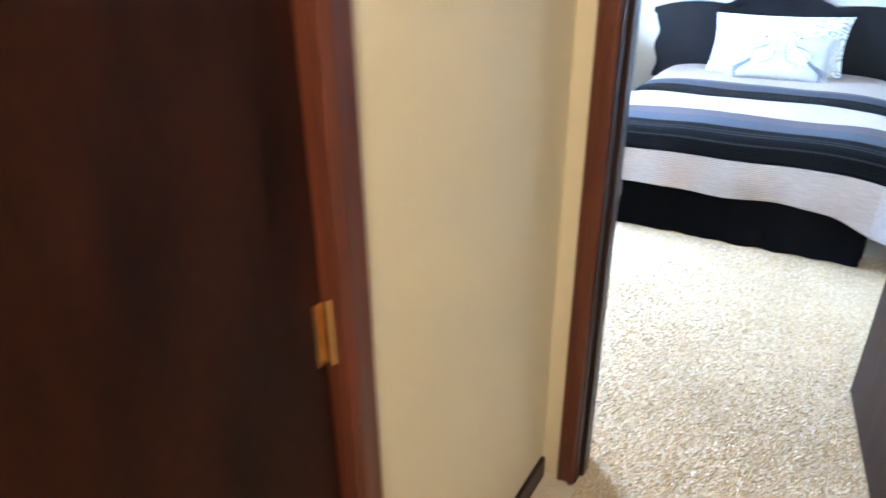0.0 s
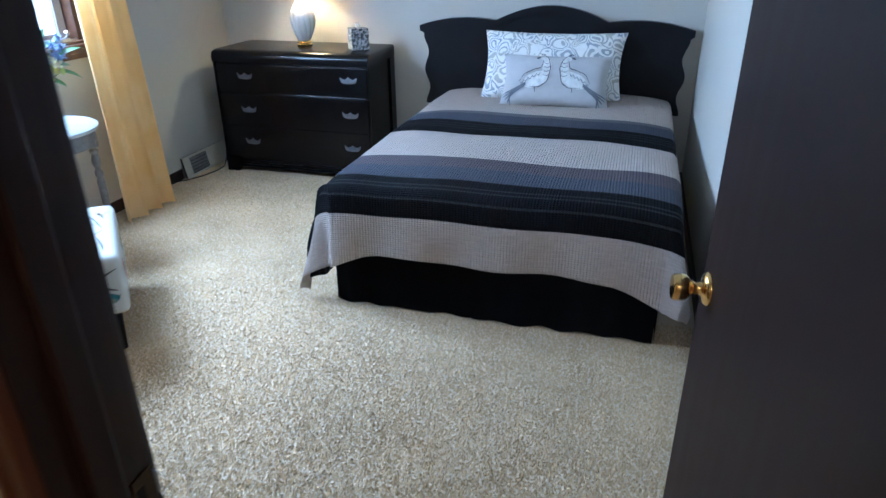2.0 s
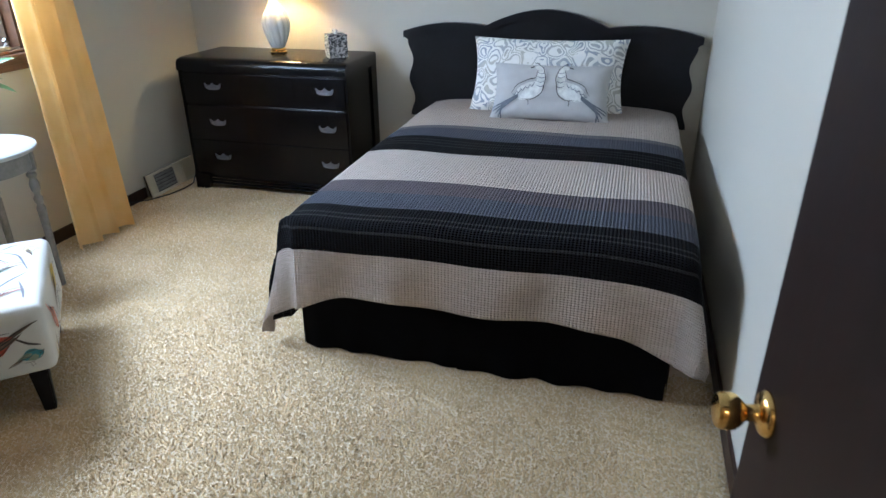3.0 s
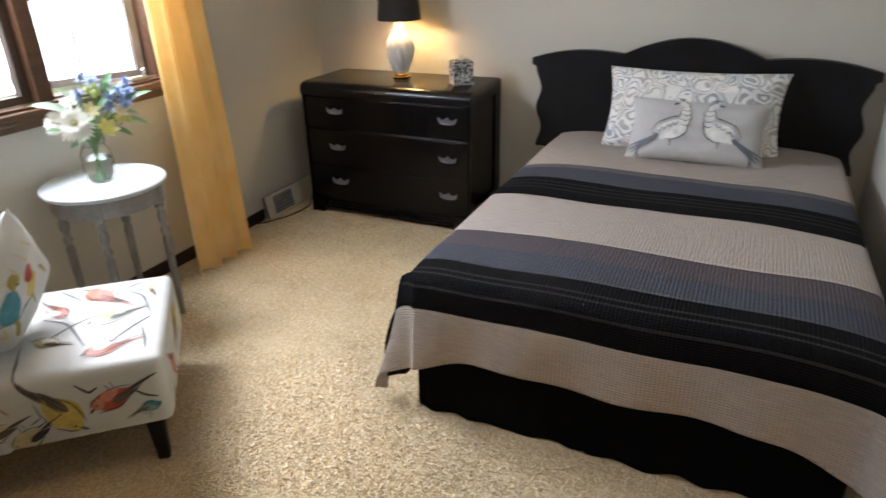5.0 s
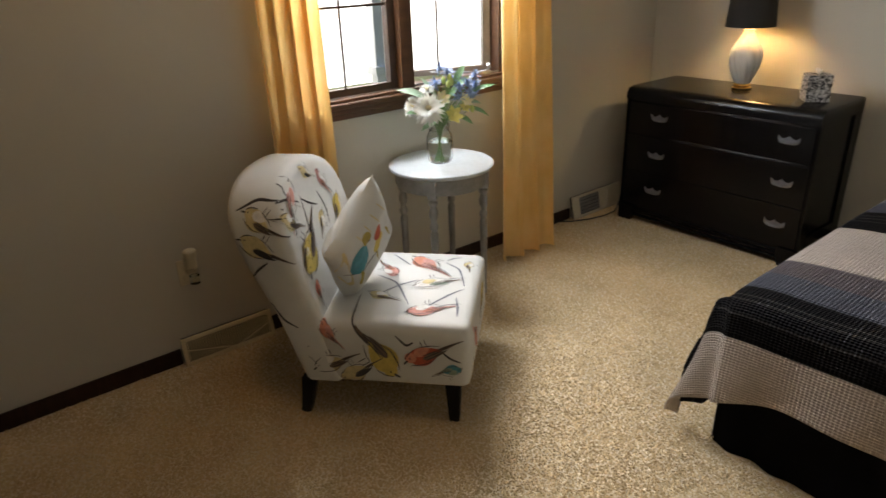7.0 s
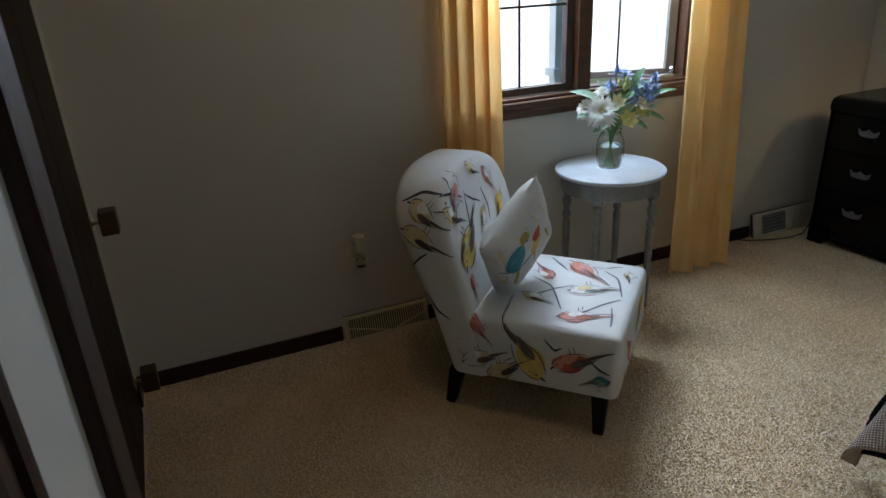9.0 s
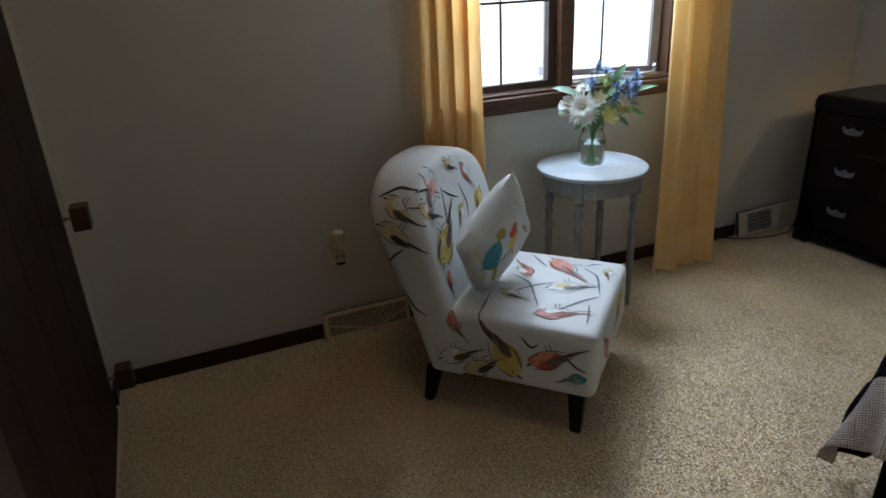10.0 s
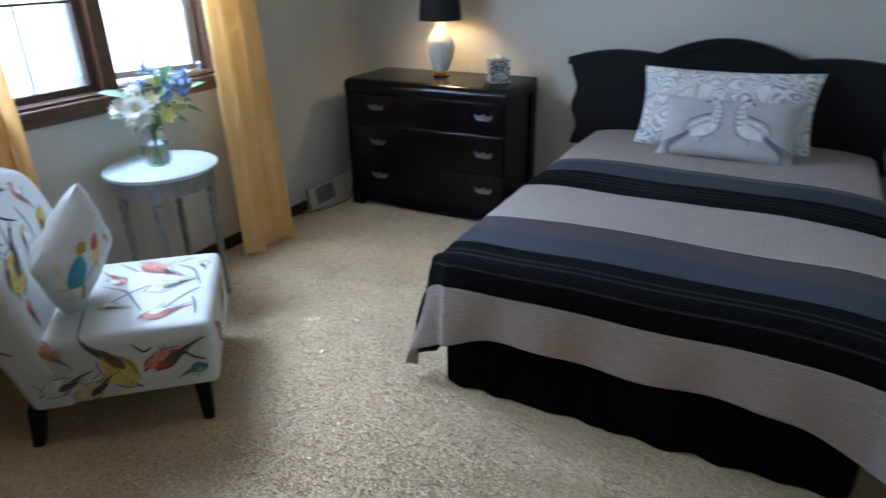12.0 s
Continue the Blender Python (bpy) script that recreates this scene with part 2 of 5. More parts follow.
# ---- the bedroom door and its frame ----
def casing(name, lo, hi, mat, label):
    """A flat board with an eased edge and a raised bead down its length."""
    return structure(name, box(lo, hi, 0.005, 2), mat, label, "door trim")


for s, x in (("left", DX0), ("right", DX1)):
    a, b = (x - 0.02, x) if s == "left" else (x, x + 0.02)
    structure("door_jamb", box((a, YS - 0.125, 0.001), (b, YS + 0.004, DZ), 0.002), TRIM, "dark walnut door jamb", "door frame")
    a, b = (x, x + 0.011) if s == "left" else (x - 0.011, x)
    structure("door_stop", box((a, YS - 0.085, 0.001), (b, YS - 0.045, DZ - 0.012), 0.003), TRIM, "dark walnut door stop", "door frame")
    o = -1 if s == "left" else 1
    for k, (w0, w1, t) in enumerate(((0.004, 0.058, 0.012), (0.006, 0.022, 0.018), (0.042, 0.056, 0.016))):
        x0, x1 = sorted((x + o * w0, x + o * w1))
        casing("trim", (x0, YS - 0.12 - t, 0.001), (x1, YS - 0.1205, DZ + 0.06), REDWOOD, "reddish mahogany casing round the bedroom door")
        casing("trim", (x0, YS + 0.0045, 0.001), (x1, YS + t, DZ + 0.06), TRIM, "dark walnut casing on the bedroom side of the door")
structure("door_jamb", box((DX0, YS - 0.125, DZ), (DX1, YS + 0.004, DZ + 0.02), 0.002), TRIM, "dark walnut door head", "door frame")
structure("trim", box((DX0 - 0.06, YS - 0.138, DZ + 0.0605), (DX1 + 0.06, YS - 0.1205, DZ + 0.12), 0.005), REDWOOD, "reddish mahogany casing above the door", "door trim")
structure("trim", box((DX0 - 0.06, YS + 0.0045, DZ + 0.0605), (DX1 + 0.06, YS + 0.018, DZ + 0.12), 0.005), TRIM, "dark walnut casing above the door", "door trim")
structure("trim", box((XJ - 0.012, YS - 0.03, 0.001), (XJ + 0.043, YS + 0.012, H - 0.001), 0.004), TRIM, "dark walnut corner bead of the return wall", "trim")
strike = thing("strike_plate", "aged brass strike plate on the dark door jamb", "strike plate", pose(DX0, YS - 0.021, 0.90))
part("plate", box((0.0002, -0.012, -0.030), (0.002, 0.024, 0.030), 0.0008), DIMBRASS, strike)
part("latch_hole", box((0.0012, -0.008, -0.013), (0.0026, 0.006, 0.013)), VOID, strike)
part("lip", box((-0.004, 0.0242, -0.018), (0.002, 0.030, 0.018), 0.0008), STEEL, strike)


def knob(parent, at, side, mat=BRASS):
    """A round door knob on its rose; side 1 or -1 says which way along y it stands out."""
    prof = [(0.033, 0), (0.033, 0.004), (0.028, 0.010), (0.014, 0.014), (0.0115, 0.020), (0.012, 0.030), (0.019, 0.036),
            (0.0255, 0.044), (0.0265, 0.052), (0.0255, 0.064), (0.023, 0.068), (0.012, 0.0695), (0.004, 0.070)]
    bm = lathe(prof, 28)
    bmesh.ops.transform(bm, matrix=pose(*at, -90 * side), verts=bm.verts)
    return part("door_knob", bm, mat, parent, "polished brass door knob on a round rose", smooth=True)


DW = 0.77
door = tagged(thing("door_1", "dark stained flush wooden door standing open", "door", pose(DX1 - 0.008, YS + 0.004, 0, 0, 0, 96.5)), kind="structure")
part("panel", box((0.030, -0.035, 0.018), (DW, 0.0, 2.03), 0.0025), DOORWOOD, door)
knob(door, (DW - 0.058, 0.0001, 0.90), 1)
knob(door, (DW - 0.058, -0.0351, 0.90), -1)
part("latch_face", box((DW - 0.0005, -0.028, 0.872), (DW + 0.0012, -0.007, 0.928), 0.0005), BRASS, door)
for z in (0.25, 1.02, 1.80):
    hinge = part("hinge", lathe([(0.006, -0.045), (0.0065, -0.044), (0.0065, 0.044), (0.006, 0.045)], 12, at=(0.012, 0.004, z)), DIMBRASS, door, "dark brass hinge")
    part("leaf", box((0.014, -0.034, z - 0.044), (0.0298, -0.002, z + 0.044), 0.0008), DIMBRASS, hinge)

# ---- the closed door in the hall ----
hd = tagged(thing("door_2", "closed mahogany flush door in the hall", "door", pose(XH, 0, 0)), kind="structure")
part("panel", box((-0.05, HY0 + 0.004, 0.012), (-0.016, HY1 - 0.004, 2.02), 0.002), HALLDOOR, hd)
for z in (0.25, 0.985, 1.80):
    hinge = part("hinge", lathe([(0.005, -0.052), (0.0062, -0.050), (0.0062, -0.018), (0.0056, -0.017), (0.0062, -0.016), (0.0062, 0.016), (0.0056, 0.017),
                                 (0.0062, 0.018), (0.0062, 0.050), (0.004, 0.054)], 12, at=(-0.006, HY1 - 0.003, z)), BRASS, hd, "brass hinge of three knuckles")
    part("leaf", box((-0.0155, HY1 - 0.026, z - 0.05), (-0.0135, HY1 - 0.008, z + 0.05), 0.0006), BRASS, hinge)
structure("trim", box((XH + 0.0005, HY1 + 0.004, 0.001), (XH + 0.014, HY1 + 0.066, 2.09), 0.005), REDWOOD, "reddish mahogany casing round the hall door", "door trim")
structure("trim", box((XH + 0.0005, HY1 + 0.012, 0.001), (XH + 0.019, HY1 + 0.034, 2.085), 0.005), REDWOOD, "raised bead of the hall door casing", "door trim")
structure("trim", box((XH - 0.05, HY1 - 0.0035, 0.001), (XH + 0.004, HY1 + 0.0035, 2.03), 0.001), REDWOOD, "reddish mahogany hall door jamb", "door trim")
structure("trim", box((XH + 0.0005, HY0 - 0.066, 0.001), (XH + 0.014, HY0 - 0.004, 2.09), 0.005), REDWOOD, "reddish mahogany casing round the hall door", "door trim")
structure("trim", box((XH + 0.0005, HY0 - 0.003, 2.034), (XH + 0.014, HY1 + 0.003, 2.09), 0.005), REDWOOD, "reddish mahogany casing above the hall door", "door trim")
board("baseboard", (XH + 0.0005, HY1 + 0.068, 0.001), (XH + 0.014, YS - 0.139, 0.075))

# ---- an added ceiling light, out of view, for the bedroom's warm fill ----
GLOW, gnt, gb_ = nodes_of("lit_frosted_glass")
gb_.inputs["Base Color"].default_value = (0.9, 0.86, 0.78, 1)
gb_.inputs["Emission Color"].default_value = (1.0, 0.70, 0.36, 1)
gb_.inputs["Emission Strength"].default_value = 2.0
cl = thing("unseen_ceiling_light", "added flush ceiling light, out of view, with a lit frosted glass dish", "ceiling light", pose(1.0, -3.4, H))
part("canopy", lathe([(0.13, -0.03), (0.14, -0.02), (0.14, -0.0005)], 40), BRASS, cl, "brass canopy", smooth=True)
part("dish", lathe([(0.03, -0.09), (0.09, -0.08), (0.128, -0.055), (0.135, -0.0305)], 40), GLOW, cl, "lit frosted glass dish", smooth=True)

# ---- the closet's doors ----
for k in range(4):
    w = (CX1 - CX0) / 4
    x0 = CX0 + k * w
    cd = tagged(thing("door_3" if k == 0 else "door_4", "closed dark brown closet door panel", "closet door", pose(x0, YC, 0)), kind="structure")
    part("panel", box((0.002, -0.022, 0.012), (w - 0.002, 0.012, 2.02), 0.002), DOORWOOD, cd)
    if k == 0:
        for z in (0.18, 0.835):
            b = part("catch", lathe([(0.022, 0), (0.022, 0.003), (0.010, 0.006), (0.006, 0.012), (0.006, 0.03)], 16), AGEDBRASS, cd, "aged brass square-headed pull")
            b.matrix_local = pose(0.025, 0.0125, z, -90)
            part("head", box((-0.036, -0.042, 0.0302), (0.036, 0.042, 0.088), 0.004), DIMBRASS, b)

# ---- the window ----
win = tagged(thing("window_1", "brown wooden double casement window, one sash cranked open", "window"), kind="structure")
FX0, FX1 = -0.125, -0.012
fr = part("window_frame", boxes(((FX0, WY0, WZ0), (FX1, WY0 + 0.03, WZ1)), ((FX0, WY1 - 0.03, WZ0), (FX1, WY1, WZ1)),
                                ((FX0, WY0 + 0.03, WZ1 - 0.03), (FX1, WY1 - 0.03, WZ1)), ((FX0, WY0 + 0.03, WZ0), (FX1, WY1 - 0.03, WZ0 + 0.012))), WINWOOD, win)
MY0, MY1 = -2.095, -2.02
part("mullion", box((FX0, MY0, WZ0 + 0.0125), (0.012, MY1, WZ1 - 0.0305), 0.004), WINWOOD, win, "walnut mullion between the sashes")
part("window_sill", box((-0.02, WY0 - 0.035, 0.992), (0.055, WY1 + 0.05, 1.018), 0.008, 3), WINWOOD, win, "walnut window stool with a rounded nose")
part("sill_bead", box((-0.012, WY0 - 0.02, 1.0185), (0.026, WY1 + 0.02, 1.032), 0.004, 2), WINWOOD, win)
part("apron", box((0.0005, WY0 - 0.03, 0.938), (0.022, WY1 + 0.07, 0.9915), 0.006, 3), WINWOOD, win)
part("apron_bead", box((0.0225, WY0 - 0.03, 0.968), (0.036, WY1 + 0.07, 0.9915), 0.005, 3), WINWOOD, win)
for y0, y1 in ((WY0 - 0.03, WY0 - 0.002), (WY1 + 0.002, WY1 + 0.07)):
    part("casing", box((0.0005, y0, 1.019), (0.02, y1, WZ1 + 0.07), 0.005), WINWOOD, win)
part("casing", box((0.0005, WY0 - 0.001, WZ1 + 0.002), (0.02, WY1 + 0.001, WZ1 + 0.07), 0.005), WINWOOD, win)


def sash(parent, y0, y1, z0, z1, m, mat):
    """A glazed sash whose hinge edge is at local y 0."""
    w = y1 - y0
    s = part("sash", boxes(((-0.02, 0, z0), (0.02, 0.042, z1)), ((-0.02, w - 0.042, z0), (0.02, w, z1)),
                           ((-0.02, 0.042, z0), (0.02, w - 0.042, z0 + 0.032)), ((-0.02, 0.042, z1 - 0.045), (0.02, w - 0.042, z1))), mat, parent, "brown wooden casement sash")
    s.matrix_local = m
    g = part("pane", box((-0.003, 0.04, z0 + 0.030), (0.003, w - 0.04, z1 - 0.043)), PANE, s)
    g.visible_shadow = False
    part("muntin", box((0.0035, w / 2 - 0.006, z0 + 0.0325), (0.011, w / 2 + 0.006, z1 - 0.0455), 0.002), SASH, s, "thin dark grille bar")
    for k in (1, 2):
        z = z0 + 0.045 + (z1 - z0 - 0.09) * k / 3
        for a, b in ((0.0425, w / 2 - 0.0065), (w / 2 + 0.0065, w - 0.0425)):
            part("muntin", box((0.0035, a, z - 0.006), (0.011, b, z + 0.006), 0.002), SASH, s)
    return s


SZ0, SZ1 = WZ0 + 0.016, WZ1 - 0.034
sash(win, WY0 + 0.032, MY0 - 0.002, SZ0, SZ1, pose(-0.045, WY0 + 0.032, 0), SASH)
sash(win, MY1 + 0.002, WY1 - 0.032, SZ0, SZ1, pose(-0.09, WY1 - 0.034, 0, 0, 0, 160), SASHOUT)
part("track", box((-0.022, MY1 + 0.004, WZ0 + 0.0125), (-0.012, WY1 - 0.032, WZ0 + 0.022), 0.002), STEEL, win, "bright metal weather strip on the frame")
crank = part("crank", box((-0.02, -1.60, WZ0 + 0.0125), (0.012, -1.50, WZ0 + 0.034), 0.006), STEEL, win, "metal casement crank and its arm")
part("crank_arm", tube([(-0.02, -1.55, 1.045), (-0.09, -1.66, 1.05), (-0.185, -1.77, 1.055)], 0.005), STEEL, crank)
part("crank_handle", tube([(0.0, -1.53, 1.05), (0.02, -1.52, 1.075), (0.025, -1.54, 1.09)], [0.006, 0.006, 0.009]), STEEL, crank)
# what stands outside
# a glowing panel added in place of the overexposed distance; it also lights the room
glow_panel, hnt, hb_ = nodes_of("glowing_backdrop")
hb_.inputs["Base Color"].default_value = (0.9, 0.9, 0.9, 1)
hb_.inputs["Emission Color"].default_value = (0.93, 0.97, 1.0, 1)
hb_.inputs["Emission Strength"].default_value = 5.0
structure("backdrop", boxes(((-9.1, -12, -0.6), (-9.0, 16, 4.0))), glow_panel, "glowing panel standing in for the bright distance outside the window", "backdrop")
structure("ground", boxes(((-60, -60, -0.7), (60, 60, -0.6))), GROUND, "lawn outside the window", "ground")
post = thing("porch_post", "pale grey painted porch post outside the window", "post", pose(-8.4, 3.28, -0.6))
part("plinth", box((-0.11, -0.11, 0), (0.11, 0.11, 0.235), 0.01), GREYPOST, post)
part("base", box((-0.17, -0.17, 0.2355), (0.17, 0.17, 0.40), 0.015), GREYPOST, post)
part("shaft", box((-0.12, -0.12, 0.4005), (0.12, 0.12, 4.2), 0.01), GREYPOST, post)


# ---- the bed ----
BX0, BX1, BY0, BY1, BZ = 1.815, 3.205, -2.06, -0.13, 0.585
bed = thing("bed", "double bed with a black shaped wooden headboard and black skirt", "bed", pose(0, 0, 0))


def headboard_outline():
    """Right half mirrored: scrolled sides, two shoulders and a tall middle arch."""
    half = [(0.0, 1.135)]
    for i in range(1, 9):
        x = 0.36 * i / 8
        half.append((x, 1.04 + 0.095 * math.cos(x / 0.36 * math.pi / 2) ** 0.9))
    for i in range(1, 11):
        a = i / 10
        half.append((0.36 + 0.525 * a, 1.04 + 0.03 * math.sin(a * 2.2) - 0.065 * a * a))
    x1, zt = half[-1]
    half += [(x1, zt - 0.035), (x1 - 0.022, zt - 0.05)]
    for i in range(1, 25):
        z = zt - 0.05 - (zt - 0.05 - 0.475) * i / 24
        half.append((x1 - 0.035 + 0.016 * math.cos(i / 24 * 4 * math.pi) - 0.012 * i / 24, z))
    return half + [(-x, z) for x, z in half[:0:-1]]


hx = 2.463
hb = slab(headboard_outline(), 0.028, 0.004)
bmesh.ops.translate(hb, verts=hb.verts, vec=(hx, -0.088, 0))
board_ob = part("headboard", hb, BLACKWOOD, bed, "black painted headboard with scrolled sides")
rail = bmesh.new()
top = [p for p in headboard_outline()]
ridge = sorted([(x, z) for x, z in top if z > 0.955 and abs(x) < 0.886], key=lambda p: p[0])
for (xa, za), (xb, zb) in zip(ridge, ridge[1:]):
    if abs(xb - xa) < 1e-4:
        continue
    q = [(xa, za + 0.004), (xb, zb + 0.004), (xb, zb - 0.036), (xa, za - 0.036)]
    fa = [rail.verts.new((hx + x, -0.106, z)) for x, z in q]
    ba = [rail.verts.new((hx + x, -0.052, z)) for x, z in q]
    for k in range(4):
        rail.faces.new((fa[k], fa[(k + 1) % 4], ba[(k + 1) % 4], ba[k]))
    rail.faces.new(fa)
    rail.faces.new(ba[::-1])
bmesh.ops.remove_doubles(rail, verts=rail.verts, dist=0.0005)
part("top_moulding", rail, BLACKWOOD, board_ob)
for x in (1.70, 3.20):
    part("post", box((x - 0.035, -0.086, 0), (x + 0.035, -0.055, 0.52), 0.004), BLACKWOOD, bed)
part("mattress", box((BX0 + 0.015, BY0 + 0.015, 0.31), (BX1 - 0.015, BY1, BZ - 0.008), 0.06, 4), MATTRESS, bed, smooth=True)
part("box_spring", box((BX0 + 0.015, BY0 + 0.02, 0.13), (BX1 - 0.015, BY1, 0.305), 0.02), MATTRESS, bed)
for x in (BX0 + 0.05, BX1 - 0.02):
    for y in (BY0 + 0.03, BY1 - 0.1):
        part("leg", lathe([(0.010, 0), (0.014, 0.01), (0.022, 0.07), (0.026, 0.129)], 12, at=(x, y, 0)), BLACKWOOD, bed)


def skirt(name, a, b, n, amp):
    """Gathered cloth hanging from a to b, with soft folds that open towards the floor."""
    a, b = Vector(a), Vector(b)
    d = (b - a).normalized()
    nrm = Vector((d.y, -d.x, 0))

    def f(u, v):
        w = noise.noise((u * 9, v * 0.7, a.x)) * amp + math.sin(u * n) * amp * 0.5
        low = 0.006 + 0.012 * max(0, noise.noise((u * 5, 3.3, a.y)))
        p = a.lerp(b, u) + nrm * w * (0.25 + v)
        return p.x, p.y, 0.315 * (1 - v) + low * v
    bm = sheet(f, 60, 10)
    g = bmesh.ops.solidify(bm, geom=list(bm.faces), thickness=0.003)
    return part(name, bm, BLACKCLOTH, bed, "black cloth bed skirt", smooth=True)


skirt("skirt_panel", (BX0 - 0.01, BY0 - 0.055, 0), (2.462, BY0 - 0.055, 0), 23, 0.012)
skirt("skirt_panel", (2.445, BY0 - 0.060, 0), (BX1 - 0.0, BY0 - 0.055, 0), 27, 0.012)
skirt("skirt_panel", (BX0 - 0.008, BY1, 0), (BX0 - 0.008, BY0 - 0.049, 0), 40, 0.012)
skirt("skirt_panel", (BX1 + 0.005, BY0 - 0.049, 0), (BX1 + 0.005, BY1, 0), 40, 0.008)


def quilt_material():
    m, nt, b = nodes_of("striped_quilt")
    uv = nt.nodes.new("ShaderNodeUVMap")
    sep = nt.nodes.new("ShaderNodeSeparateXYZ")
    link(nt, uv.outputs[0], sep.inputs[0])
    tc = nt.nodes.new("ShaderNodeTexCoord")
    wob = node(nt, "ShaderNodeTexNoise", Scale=3.0)
    link(nt, uv.outputs[0], wob.inputs["Vector"])
    add = nt.nodes.new("ShaderNodeMath")
    add.operation = "MULTIPLY_ADD"
    link(nt, wob.outputs[0], add.inputs[0])
    add.inputs[1].default_value = 0.006
    link(nt, sep.outputs[1], add.inputs[2])
    div = nt.nodes.new("ShaderNodeMath")
    div.operation = "DIVIDE"
    link(nt, add.outputs[0], div.inputs[0])
    div.inputs[1].default_value = 2.6
    grey, blue, black, purple = (0.48, 0.405, 0.355), (0.078, 0.080, 0.098), (0.0055, 0.005, 0.006), (0.105, 0.088, 0.094)
    line, dim = (0.032, 0.03, 0.03), (0.14, 0.13, 0.14)
    stops = [(0.0, grey), (0.80, dim), (0.86, blue), (1.03, black), (1.085, line), (1.093, black), (1.12, line), (1.128, black), (1.16, line),
             (1.168, black), (1.27, grey), (1.70, purple), (1.84, blue), (1.985, black), (2.03, line), (2.036, black), (2.05, line), (2.056, black),
             (2.075, line), (2.081, black), (2.14, line), (2.145, black), (2.225, grey)]
    stops = [(max(0, p - 0.10), c) for p, c in stops]
    r = ramp(nt, div.outputs[0], [(p / 2.6, c) for p, c in stops], "CONSTANT")
    fleck = node(nt, "ShaderNodeTexNoise", Scale=60.0, Detail=3.0)
    mpf = nt.nodes.new("ShaderNodeMapping")
    mpf.inputs["Scale"].default_value = (0.25, 3.0, 1)
    link(nt, uv.outputs[0], mpf.inputs[0])
    link(nt, mpf.outputs[0], fleck.inputs["Vector"])
    mr = nt.nodes.new("ShaderNodeMapRange")
    mr.inputs[3].default_value, mr.inputs[4].default_value = 0.72, 1.28
    link(nt, fleck.outputs[0], mr.inputs[0])
    mul = nt.nodes.new("ShaderNodeVectorMath")
    mul.operation = "MULTIPLY"
    link(nt, r.outputs[0], mul.inputs[0])
    link(nt, mr.outputs[0], mul.inputs[1])
    link(nt, mul.outputs[0], b.inputs["Base Color"])
    b.inputs["Roughness"].default_value = 0.85
    b.inputs["Specular IOR Level"].default_value = 0.08
    # ribs of the quilting run from head to foot, with small stitches across
    ribs = node(nt, "ShaderNodeTexWave", Scale=25.0, Distortion=0.8)
    ribs.inputs["Detail Scale"].default_value = 2.0
    link(nt, uv.outputs[0], ribs.inputs["Vector"])
    st = node(nt, "ShaderNodeTexWave", Scale=34.0, Distortion=2.0)
    st.bands_direction = "Y"
    link(nt, uv.outputs[0], st.inputs["Vector"])
    h = nt.nodes.new("ShaderNodeMath")
    h.operation = "MULTIPLY_ADD"
    link(nt, st.outputs[1], h.inputs[0])
    h.inputs[1].default_value = 0.6
    link(nt, ribs.outputs[1], h.inputs[2])
    bp = nt.nodes.new("ShaderNodeBump")
    bp.inputs["Strength"].default_value, bp.inputs["Distance"].default_value = 1.0, 0.004
    link(nt, h.outputs[0], bp.inputs["Height"])
    link(nt, bp.outputs[0], b.inputs["Normal"])
    return m


QUILT = quilt_material()


def corner_pull(q):
    """How far the loose corner of the cloth falls to the bed's side instead of its foot."""
    return math.sin(2 * q) * smoothstep(0.0, 0.5, q)


def quilt_point(s, t):
    """s, t: lengths of cloth from the bed's middle line and from the headboard."""
    hw, ln = (BX1 - BX0) / 2 + 0.01, -(BY0 - 0.02) - 0.10
    xm = (BX0 + BX1) / 2
    ox = max(0, abs(s) - hw) * (1 if s > 0 else -1)
    oy = max(0, t - ln)
    L = math.hypot(ox, oy)
    if ox and oy:
        a, b = abs(ox) / (0.46 if ox < 0 else 0.40), oy / 0.37
        short = 0.60
        k = 1 - short + short * max(a, b) / math.hypot(a, b)
        if s < 0:
            k = min(1.0, 0.575 / L)
        ox, oy, L = ox * k, oy * k, L * k
    px, py = max(-hw, min(hw, s)), min(t, ln)
    z = BZ + 0.016 + 0.012 * noise.noise((s * 3, t * 2.2, 1.7)) - 0.02 * (abs(px) / hw) ** 8 - 0.02 * (py / ln) ** 14
    if L > 0:
        dx, dy = ox / L, oy / L
        rr = 0.05
        if L < rr * 1.57:
            out, drop = rr * math.sin(L / rr), rr * (1 - math.cos(L / rr))
        else:
            e = L - rr * 1.57
            corner = min(abs(dx), abs(dy)) * 1.4
            out, drop = rr + e * (0.06 + (0.30 if s > 0 else 0.16) * corner), rr + e * (1 - 0.07 * corner)
        q = math.atan2(oy, abs(ox) + 1e-6)
        fold = noise.noise((s * 4.5, t * 1.2, 4.0)) * 0.7 + 0.45 * math.sin(s * 17 + t * 3) + 0.5 * math.sin(t * 11 + s * 2) * abs(dx)
        out += 0.02 * fold * smoothstep(0.05, 0.4, L)
        out += 0.05 * math.sin(q * 7 + 0.6) * min(abs(dx), abs(dy)) * smoothstep(0.1, 0.45, L)
        z -= drop
        if z < 0.012:
            out += (0.012 - z) * 0.75
            z = 0.012 + 0.004 * abs(fold)
        if s > 0:
            out = min(out, 0.15)
        elif dx and dy:
            dy *= 1 - 0.55 * corner_pull(q)
            dx *= 1 + 0.75 * corner_pull(q)
        px, py = px + dx * out, py + dy * out
    return xm + px, -0.10 - py, z


